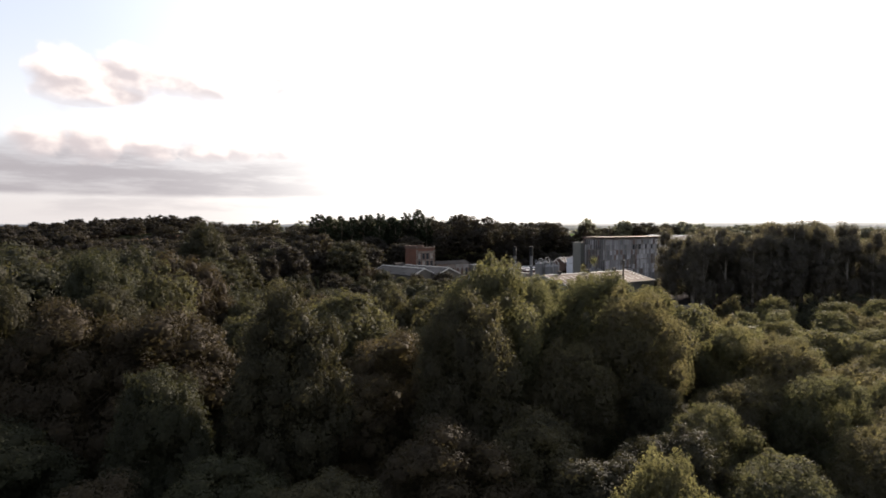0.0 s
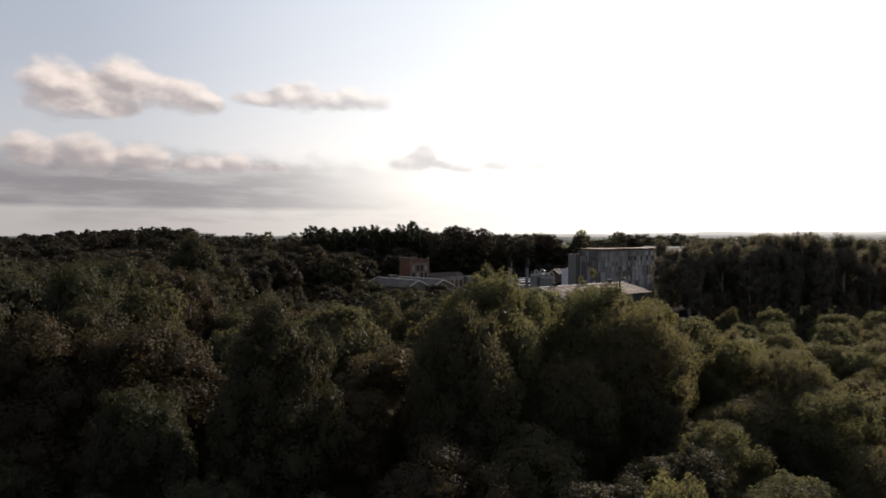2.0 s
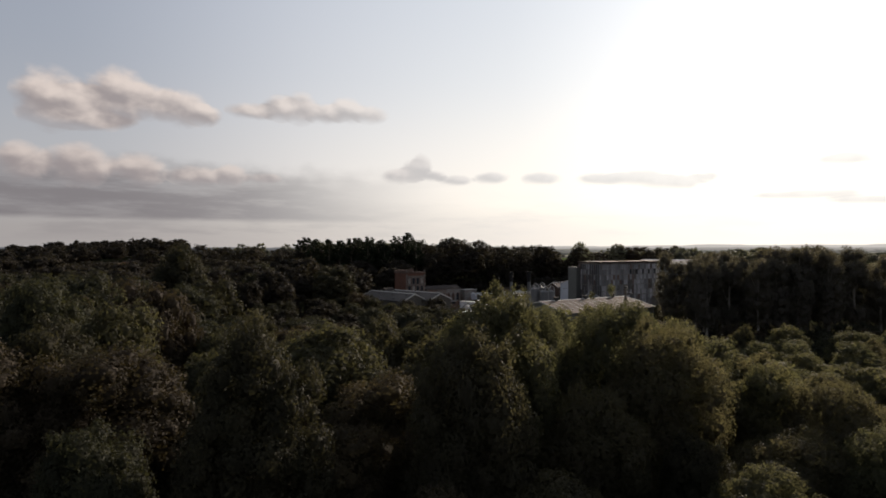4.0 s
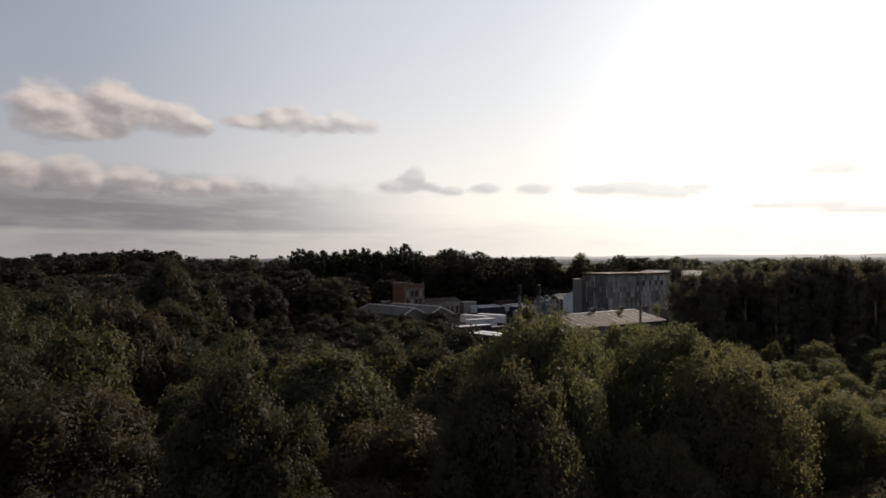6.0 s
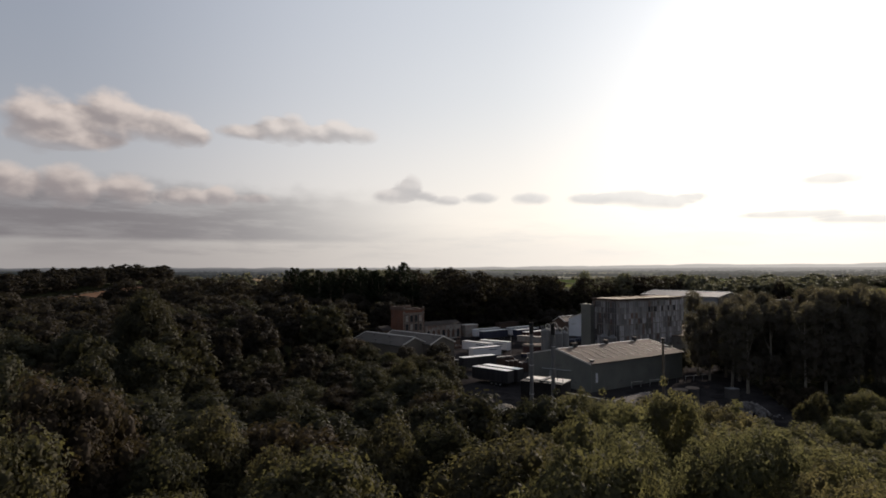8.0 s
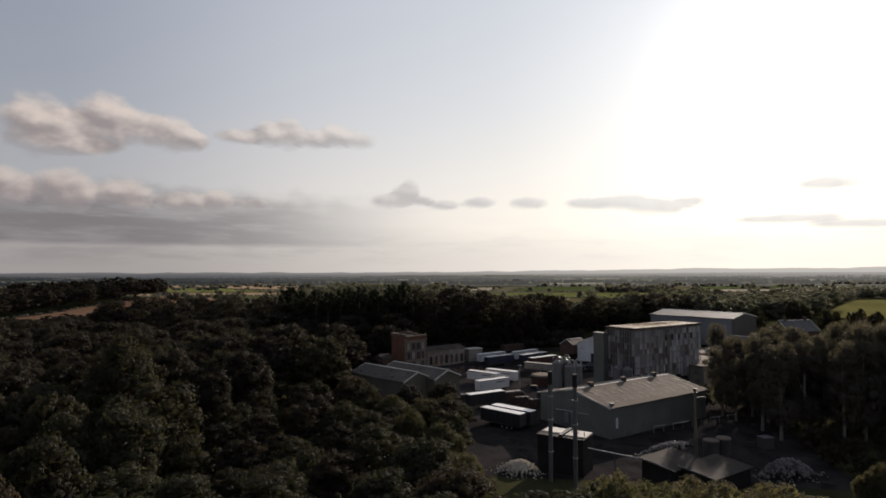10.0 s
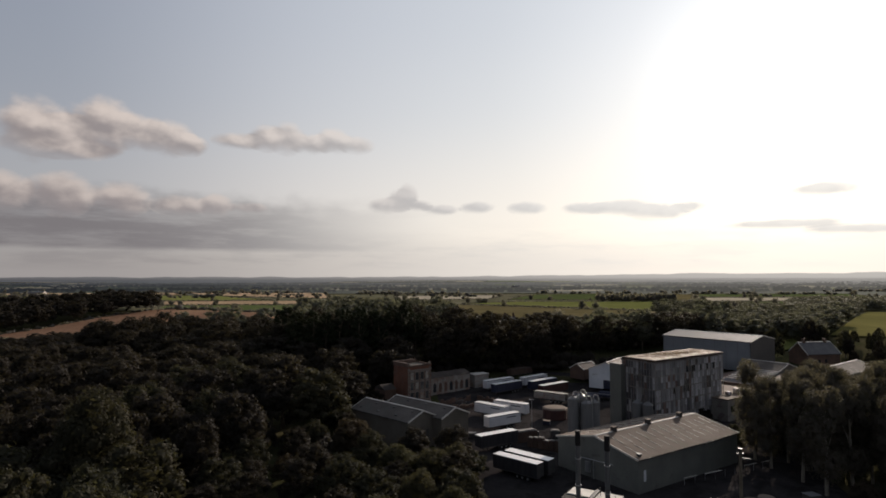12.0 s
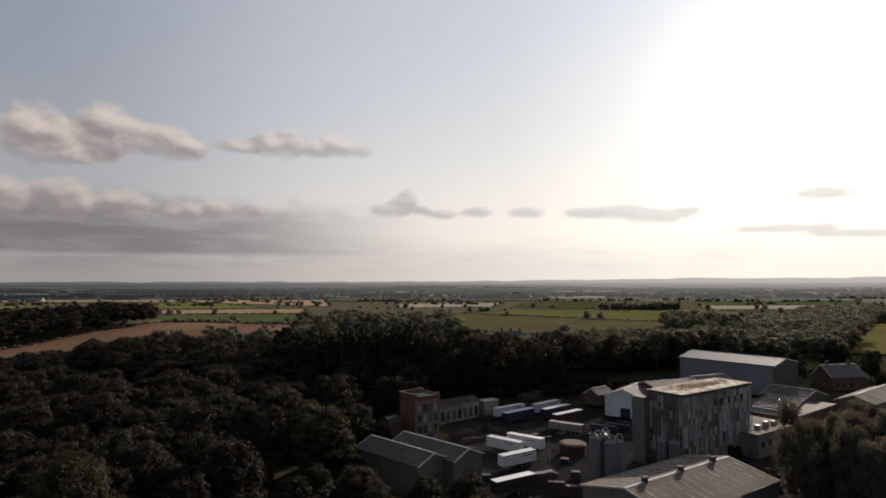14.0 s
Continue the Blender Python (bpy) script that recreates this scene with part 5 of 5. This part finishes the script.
tank = thing("pale_box_store", pose(14.2, 219.5, 0, 0, 0, 30), "pale grey boxy store shed", "shed")
part("wall", boxed((0, 0, 0), (6.5, 4, 5.2), 0.05), LIMEWASH, tank)
part("roof", boxed((-0.2, -0.2, 5.2), (6.7, 4.2, 5.4)), FLASH, tank)


# trailers
def trailer(side, label, top=TRAILER_TOP, mark=False, L=13.6, high=3.92):
    """A box or curtain-sided semi-trailer, its body along local x."""
    root = thing("semi_trailer", Matrix.Identity(4), label, "trailer", "parked trailers")
    W = 2.55
    part("body", boxed((0, -W / 2, 1.15), (L, W / 2, high), 0.06), side, root)
    part("roof", boxed((0.02, -W / 2 + 0.02, high), (L - 0.02, W / 2 - 0.02, high + 0.08), 0.02), top, root, "pale translucent roof sheet")
    for s in (-W / 2 - 0.02, W / 2 - 0.04):
        part("cant_rail", boxed((0, s, high - 0.14), (L, s + 0.06, high + 0.04)), IRON, root)
        part("side_rail", boxed((0, s, 1.05), (L, s + 0.06, 1.25)), IRON, root)
    part("rear_frame", boxed((L - 0.02, -W / 2, 1.1), (L + 0.05, W / 2, high + 0.03)), IRON if side is not WHITE else WHITE, root)
    part("chassis", boxed((0.6, -0.5, 0.75), (L - 0.3, 0.5, 1.15)), IRON, root)
    for x in (L - 5.0, L - 3.65, L - 2.3):
        for s in (-1.05, 1.05):
            w = part("wheel", piped((x, s - 0.18, 0.5), (x, s + 0.18, 0.5), 0.5, None, 16), TYRE, root)
            part("hub", piped((x, s - 0.2 if s < 0 else s + 0.18, 0.5), (x, s - 0.18 if s < 0 else s + 0.2, 0.5), 0.22, None, 10), GALV, w)
    for s in (-0.7, 0.7):
        part("landing_leg", boxed((2.2, s - 0.07, 0), (2.36, s + 0.07, 1.15)), IRON, root)
    if mark:
        for s in (-W / 2 - 0.012, W / 2 + 0.002):
            part("lettering_bar", boxed((L * 0.55, s, 3.0), (L * 0.86, s + 0.01, 3.25)), NAVY, root, "dark bar of lettering")
    return root


KINDS = {
    "white": trailer(WHITE, "white box semi-trailer with a dark lettering bar", mark=True),
    "short": trailer(WHITE, "short white box trailer with a dark lettering bar", mark=True, L=11.2),
    "dull": trailer(LIMEWASH, "dull grey dusty trailer with a lumpy sheeted roof", top=CONCRETE, L=11.4, high=3.4),
    "navy": trailer(NAVY, "navy curtain-sided semi-trailer with a pale roof"),
    "black": trailer(BLACK, "black curtain-sided semi-trailer with a pale roof", L=11.4),
    "maroon": trailer(MAROON, "dark maroon curtain-sided semi-trailer with pale roof"),
    "brown": trailer(RUST, "rust-brown box semi-trailer at the yard edge", top=RUST, L=12.6, high=3.5),
}
PARKED = [  # colour, front end x, y, heading in degrees
    ("white", 17.5, 213.6, 36), ("navy", 19.8, 206.6, 37), ("white", 32.2, 219.0, 39), ("navy", 34.0, 211.8, 37),
    ("maroon", 36.4, 203.6, 37), ("dull", 33.4, 197.6, -35), ("short", 11.4, 177.6, -42), ("short", 17.6, 180.4, -38),
    ("short", 12.4, 157.6, 32), ("black", 8.3, 138.2, 30), ("black", 11.2, 124.2, -44), ("black", 14.0, 126.6, -44), ("brown", 29.4, 235.2, 37),
]
first = set()
for colour, x, y, turn in PARKED:
    if colour in first:
        copy_thing(KINDS[colour], pose(x, y, 0.05 + rise(x, y), 0, 0, turn))
    else:
        first.add(colour)
        KINDS[colour].matrix_world = pose(x, y, 0.05 + rise(x, y), 0, 0, turn)

# stacks and the pole
for x, y, top, label in ((19.2, 84.5, 18.8, "tall steel flue stack with a dark sooty tip"), (22.6, 80.8, 19.0, "tall steel flue stack with a collar joint")):
    stack = thing("flue_stack", pose(x, y, 0), label, "chimney", "flue stacks")
    part("shaft", piped((0, 0, 0), (0, 0, top - 2.2), 0.36, 0.36, 20), STACK, stack)
    part("tip", piped((0, 0, top - 2.2), (0, 0, top), 0.41, 0.41, 20), SOOT, stack, "dark sooty tip")
    for z in (5, 10.5, 14.5):
        part("collar", piped((0, 0, z), (0, 0, z + 0.18), 0.45, 0.45, 20), GALV, stack)
pole = thing("timber_pole", pose(45.3, 85.9, 0), "tall dark timber service pole with a crossarm", "pole")
part("shaft", piped((0, 0, 0), (0, 0, 15.3), 0.32, 0.22, 14), BARK, pole)
part("cap", piped((0, 0, 15.1), (0, 0, 15.45), 0.36, 0.36, 14), IRON, pole)
part("crossarm", boxed((-0.2, -0.12, 13.7), (1.8, 0.12, 13.95)), IRON, pole)
part("bracket", boxed((-0.4, -0.3, 14.6), (0.4, 0.3, 14.75)), IRON, pole)

# boiler house below the stacks, and the low store by the pole
boiler = thing("boiler_house", pose(19.4, 92.6, 0, 0, 0, -33), "dark sheeted boiler house with a pale dusty roof", "industrial building")
part("wall", boxed((0, -2.6, 0), (8.6, 2.6, 6.5)), SOOT, boiler)
part("roof_deck", boxed((-0.15, -2.75, 6.5), (8.75, 2.8, 6.56)), SOOT, boiler)
part("roof", boxed((0.2, -0.6, 6.56), (4.1, 2.75, 6.72), 0.03), DULL_LIGHT, boiler, "pale dusty roof sheet")
part("roof", boxed((4.8, -1.4, 6.56), (8.6, 2.75, 6.72), 0.03), DULL_LIGHT, boiler, "pale dusty roof sheet")
part("roof_ridge", boxed((4.1, -2.75, 6.56), (4.8, 2.75, 7.0)), IRON, boiler)
for i in range(3):
    part("roof_post", piped((5.3 + i * 1.5, 1 - i, 6.6), (5.3 + i * 1.5, 1 - i, 7.9), 0.06, None, 6), IRON, boiler)
part("pipe_run", piped((8.6, 0, 4.6), (17, 2.5, 3.4), 0.1), GALV, boiler)
part("trestle", piped((13, 1.3, 0), (13, 1.3, 4.0), 0.1, None, 6), IRON, boiler)
for x, y, long, wide in ((35.2, 85.6, 9.2, 7.0), (40.3, 80.9, 10.7, 6.5)):
    store = thing("low_store", pose(x, y, 0, 0, 0, 33), "low store with a dark brown sheet roof", "shed", "low stores by the pole")
    part("wall", boxed((0.2, -wide + 0.2, 0), (long - 0.2, -0.2, 3.1)), SOOT, store)
    part("roof", prism([(-wide - 0.2, 3.0), (0.2, 3.5), (0.2, 3.65), (-wide - 0.2, 3.15)], -0.25, long + 0.25, "x"), BROWN_SHEET, store)
    part("verge_trim", prism([(-wide - 0.25, 2.98), (0.25, 3.48), (0.25, 3.7), (-wide - 0.25, 3.2)], -0.34, -0.25, "x"), CONCRETE, store)
for x, y, r, h in ((53.5, 97.4, 1.5, 3.0), (56.4, 98.2, 1.4, 3.2)):
    drum = thing("water_tank", pose(x, y, 0), "squat grey round tank with a pale lid", "tank", "round tanks by the store")
    part("shell", piped((0, 0, 0), (0, 0, h), r, None, 24), IRON, drum)
    part("lid", piped((0, 0, h), (0, 0, h + 0.18), r + 0.08, r - 0.1, 24), ROOF, drum, "dusty lid")


def heap(name, x, y, wide, deep, tall, count, material, label, seed, size=(0.25, 0.6), turn=0):
    """A heap of broken lumps."""
    rng = np.random.default_rng(seed)
    bv, bf = BALL[0]
    vs, fs = [], []
    for i in range(count):
        u, v = rng.normal(0, 0.4, 2)
        z = tall * max(0.0, 1 - (u * u + v * v) * 1.2) * rng.uniform(0.75, 1)
        s = rng.uniform(*size)
        spin = np.array(Euler(rng.uniform(0, 6, 3)).to_matrix())
        vs.append((bv * (1 + rng.normal(0, 0.18, (len(bv), 1))) * s * np.array([1, 0.75, 0.6])) @ spin.T + np.array([u * wide / 2, v * deep / 2, z]))
        fs.append(bf + i * len(bv))
    me = bpy.data.meshes.new(name)
    me.from_pydata(np.concatenate(vs).tolist(), [], np.concatenate(fs).tolist())
    me.materials.append(material)
    ob = new(name, me)
    ob.matrix_world = pose(x, y, rise(x, y), 0, 0, turn)
    return tagged(ob, label, "heap", kind="stuff")


heap("rubble_heap", 46.5, 101.8, 17, 3.2, 1.3, 320, RUBBLE, "long low heap of pale rubble and scrap", 1, (0.15, 0.42), 27)
heap("rubble_heap", 61.5, 85.5, 12, 8, 3.0, 520, RUBBLE, "pale heap of broken concrete and scrap", 2, (0.15, 0.5), 20)
heap("spoil_heap", 14.6, 90.0, 8, 8, 1.8, 900, SUNLIT_GRAVEL, "sunlit sandy spoil heap beside the boiler house", 3, (0.08, 0.3))

# yard clutter
def broken_wall(x, y, turn, long, tall, seed):
    """A low ruined wall with an uneven top."""
    rng = random.Random(seed)
    root = thing("broken_wall", pose(x, y, 0, 0, 0, turn), "low ruined brown brick wall with a broken top", "wall", "ruined walls by the yard")
    at = 0.0
    while at < long:
        step = rng.uniform(0.9, 2.2)
        part("wall_piece", boxed((at, -0.17, 0), (min(at + step, long), 0.17, tall * rng.uniform(0.5, 1.05)), 0.04), BRICK_SHADE, root)
        at += step + 0.01
    return root


broken_wall(0.5, 190.0, 37, 13.0, 2.2, 1)
broken_wall(4.0, 183.5, 30, 9.0, 1.6, 2)
broken_wall(13.5, 200.5, -48, 8.0, 1.8, 3)
broken_wall(2.0, 176.0, -20, 6.0, 1.5, 4)
for k, (x, y, turn) in enumerate(((24.5, 151.0, 15), (20.8, 166.5, 70), (27.0, 188.5, 30), (8.0, 150.5, 5), (44.5, 188.0, 40), (30.2, 163.0, -20))):
    bin_ = thing("wheeled_skip", pose(x, y, 0.05, 0, 0, turn), "small dark steel skip in the yard", "container", "skips in the yard")
    part("body", prism([(-0.6, 0.35), (0.6, 0.35), (0.85, 1.45), (-0.85, 1.45)], -1.0, 1.0, "x"), (IRON, RUST, NAVY)[k % 3], bin_)
    part("lid", boxed((-1.02, -0.87, 1.45), (1.02, 0.87, 1.52), 0.02), (STEEL_ROOF, RUST, ROOF)[k % 3], bin_)
    for px in (-0.7, 0.7):
        for s_ in (-0.45, 0.45):
            part("wheel", piped((px, s_ - 0.06, 0.2), (px, s_ + 0.06, 0.2), 0.2, None, 10), TYRE, bin_)
heap("rubble_heap", 6.0, 195.0, 9, 5, 1.2, 240, RUBBLE, "low heap of brick rubble by the ruined walls", 5, (0.12, 0.4), 30)
heap("rubble_heap", 27.5, 140.0, 6, 3, 1.0, 160, RUBBLE, "small heap of broken pallets and scrap", 6, (0.12, 0.35), -20)
hut = thing("round_roofed_hut", pose(34.6, 172.0, 0, 0, 0, 0), "low dark hut with a pale curved roof", "shed")
part("wall", piped((0, 0, 0), (0, 0, 3.0), 3.6, None, 20), MAROON, hut)
part("roof", piped((0, 0, 3.0), (0, 0, 3.4), 3.9, 3.2, 20), ROOF, hut)
skip = thing("dark_skip", pose(28.8, 150.5, 0), "dark steel skip with pale load", "container")
part("body", boxed((0, -0.9, 0.1), (2.4, 0.9, 1.9), 0.1), IRON, skip)
part("load", boxed((0.2, -0.7, 1.9), (2.2, 0.7, 2.15), 0.15), RUBBLE, skip)
bale = thing("rusty_container", pose(18.6, 146.3, 0, 0, 0, 22), "rusty open container beside a trailer", "container")
part("body", boxed((0, -1.2, 0), (6.1, 1.2, 2.6), 0.05), RUST, bale)
part("load", boxed((0.2, -1.0, 2.6), (5.9, 1.0, 3.0), 0.2), RUBBLE, bale)
racks = thing("pallet_stack_row", pose(21.6, 143.0, 0, 0, 0, -41), "row of stacked brown pallets with pale tops", "pallets")
for i in range(6):
    p = part("stack", boxed((i * 1.5, -0.6, 0), (i * 1.5 + 1.3, 0.6, 2.2 + 0.25 * (i % 3)), 0.03), RUST, racks)
    part("cover", boxed((i * 1.5 + 0.1, -0.5, 2.2 + 0.25 * (i % 3)), (i * 1.5 + 1.2, 0.5, 2.4 + 0.25 * (i % 3)), 0.05), RUBBLE, p)
forklift = thing("telehandler", pose(5.8, 158.5, 0, 0, 0, 70), "small pale yard loader beside the storage hall", "vehicle")
part("body", boxed((-1.6, -0.9, 0.6), (1.6, 0.9, 1.7), 0.1), WHITE, forklift)
part("cab", boxed((-0.5, -0.8, 1.7), (0.8, 0.6, 2.8), 0.1), PANE, forklift)
part("boom", boxed((-1.4, 0.6, 1.6), (3.0, 0.95, 1.95), 0.05), WHITE, forklift)
for x in (-1.1, 1.1):
    for s in (-0.95, 0.95):
        part("wheel", piped((x, s - 0.2, 0.55), (x, s + 0.2, 0.55), 0.55, None, 14), TYRE, forklift)
lamp_post = thing("yard_lamp_post", pose(25.5, 160.5, 0), "thin pale yard lamp post", "lamp post")
part("shaft", piped((0, 0, 0), (0, 0, 8.0), 0.09, 0.06, 8), GALV, lamp_post)
part("head", boxed((-0.7, -0.1, 7.9), (0.7, 0.1, 8.05)), GALV, lamp_post)
for i, (x, y) in enumerate(((47, 199), (52, 200.5), (57, 203))):
    cart = thing("flat_trailer", pose(x, y, 0.0, 0, 0, -30), "dark flatbed trailer with sheeted load", "trailer", "flatbeds by the gable")
    part("bed", boxed((0, -1.2, 0.9), (9, 1.2, 1.2)), IRON, cart)
    part("load", boxed((0.3, -1.1, 1.2), (8.6, 1.1, 2.1), 0.1), NAVY, cart)
    for k in (1.5, 6.5, 7.7):
        part("wheel", piped((k, -1.1, 0.45), (k, 1.1, 0.45), 0.45, None, 12), TYRE, cart)

# white gable, brown workshops, far shed, farm
white = gable_hall("white_gabled_shed", 66.9, 205.7, 1.5, 53, 18, 13, 7.0, 9.6, PAINT, TILE, "white painted gabled shed with a brown roof", over=0.25)
part("dark_door", boxed((-0.06, 4.0, 0), (0.0, 7.5, 3.2)), NAVY, white)
gable_hall("brown_workshop", 76, 212, 3, 20, 30, 16, 7.0, 9.0, BRICK_SHADE, TILE, "long low brown brick workshop", over=0.2)
gable_hall("brown_workshop", 96, 222, 4, 20, 16, 12, 6.0, 8.6, BUFF, ROOF, "buff workshop with a pale sheet roof", over=0.2)
gable_hall("red_lean_shed", 58, 226, 2, 37, 9, 7, 4.0, 6.0, BRICK_SHADE, TILE, "small brown brick shed", over=0.2)
# gable ends take a darker sheet: their shade is put into the colour
far = gable_hall("far_shed", 102.2, 256.6, 4.6, -53.0, 38.2, 22.0, 11.8, 13.8, BLUE_GREY, STEEL_ROOF, "large blue-grey clad shed with a grey steel roof", over=0.2, ends=DARK_WALL)
for i in range(9):
    part("facade_rib", boxed((i * 4.7, -0.06, 0.3), (i * 4.7 + 0.12, 0.02, 11.6)), STEEL_ROOF, far)
saw = thing("north_light_roof", pose(99.7, 197.4, 1.5, 0, 0, -54), "flat workshop with rows of pale north-light strips", "industrial building")
part("wall", boxed((-8, -2, 0), (14, 33, 5)), BRICK_SHADE, saw)
for i in range(9):
    y, x = i * 3.75 - 0.8, -0.9 * i
    part("sawtooth", prism([(y, 5.0), (y + 2.9, 5.0), (y + 2.6, 5.9)], x - 0.5, x + 12.5, "x"), SLATE, saw)
    part("light_strip", boxed((x - 0.4, y + 2.45, 5.88), (x + 12.4, y + 2.75, 6.05)), FLASH, saw, "pale strip light")
part("roof_vent", boxed((3, 14, 5.0), (4, 15, 7.0), 0.1), GALV, saw)
gable_hall("low_works_building", 117.0, 221.5, 3.0, -57, 15, 18, 4.0, 6.6, BUFF, PATCHED, "low buff works building with a patched roof", over=0.2)
gable_hall("low_works_building", 144.0, 200.0, 3.0, 37, 34, 12, 4.2, 6.4, BUFF, PATCHED, "long low works building with a brown roof", over=0.2)
farm = gable_hall("farmhouse", 157.5, 240, rise(158, 246), 8, 15.5, 11, 5.2, 9.6, BRICK_SHADE, SLATE, "brown brick farmhouse with a grey slate roof", over=0.3)
for px in (2.0, 12.4):
    part("chimney", boxed((px, 4.9, 8.6), (px + 1.0, 6.1, 11.3), 0.04), BRICK_SHADE, farm)
for i in range(3):
    part("window", boxed((1.6 + i * 3.2, -0.05, 1.4), (2.7 + i * 3.2, 0.0, 2.9)), PANE, farm)

# terrace of houses beyond the wood
for i, (x, y, turn) in enumerate(((44, 404, 8), (62, 372, -4), (84, 352, -8))):
    z = rise(x, y)
    house = gable_hall("brick_house", x, y, z, turn, 15, 9, 6.0, 9.8, BRICK_SHADE, SLATE, "brown brick house with slate roof and chimneys", flash=SLATE, over=0.3, group="houses beyond the wood")
    for px in (0.6, 7.0, 13.4):
        st = part("chimney", boxed((px, 3.9, 8.8), (px + 1.1, 5.1, 12.2), 0.04), BRICK_SHADE, house)
        for q in (0.3, 0.8):
            part("chimney_pot", piped((px + q, 4.5, 12.2), (px + q, 4.5, 12.9), 0.14, None, 8), BRICK, st)
    for k in range(3):
        part("window", boxed((2 + k * 4.4, -0.05, 3.8), (3.4 + k * 4.4, 0.0, 5.2)), PANE, house)

# far white farm sheds on the plain
for x, y, w in ((-1010, 1500, 40), (-620, 2100, 26), (330, 2300, 30)):
    gable_hall("distant_barn", x, y, rise(x, y), 5, w, 16, 7, 10, LIMEWASH, STEEL_ROOF, "distant pale farm barn", over=0.3)

# hills on the skyline, their haze painted as a glow
for k, (near, base, tall, seed, lean) in enumerate(((3300, 12, 5, 1, 3), (3950, 17, 6, 2, 6), (4550, 22, 9, 3, 10))):
    verts, faces = [], []
    n = 220
    for i in range(n + 1):
        a = radians(-60 + 122 * i / n)
        h = base + tall * (0.4 + 0.9 * noise.noise(Vector((i * 0.035, seed * 3.1, 0)))) + 1.6 * noise.noise(Vector((i * 0.9, seed, 0))) + lean * max(0.0, math.sin(a))
        for r, z in ((near, -4.0), (near + 40, h * 0.85), (near + 90, h), (near + 260, -4.0)):
            verts.append((math.sin(a) * r, math.cos(a) * r, z))
    for i in range(n):
        for j in range(3):
            q = i * 4 + j
            faces.append((q, q + 4, q + 5, q + 1))
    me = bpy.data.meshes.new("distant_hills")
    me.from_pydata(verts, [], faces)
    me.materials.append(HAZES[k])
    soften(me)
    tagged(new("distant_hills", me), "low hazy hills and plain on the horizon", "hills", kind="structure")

# fence rail beside the hall, a pale crate, debris on the office roof
fence = thing("yard_rail", pose(48.5, 114.0, 0, 0, 0, 24.0), "low pale tubular rail along the hall", "fence")
for i in range(10):
    part("post", piped((i * 3.0, 0, 0), (i * 3.0, 0, 1.5), 0.05, None, 6), GALV, fence)
for a, b in ((0.0, 3.6), (6.0, 11.0), (18.0, 22.0), (23.5, 27.0)):
    part("rail", piped((a, 0, 1.5), (b, 0, 1.5), 0.07, None, 8), FLASH, fence)
crate = thing("storage_crate", pose(66.0, 102.0, 0, 0, 0, 12), "dull grey storage crate in the shade of poplars", "container")
part("body", boxed((0, -1.0, 0), (2.4, 1.0, 2.2), 0.06), DARK_WALL, crate)
part("lid", boxed((-0.06, -1.06, 2.2), (2.46, 1.06, 2.32), 0.03), STEEL_ROOF, crate)

for u, v, h in ((17.0, -3.5, 5.0), (20.0, -3.2, 4.2)):
    at = pose(58.9, 155.2, 0, 0, 0, 33.0) @ Vector((u, v, 0))
    plant(BACK[int(u) % 4], at.x, at.y, h, u, "low dark bushy tree grown up against the block", "tree", "trees against the block", "broadleaf_tree", 0.9)
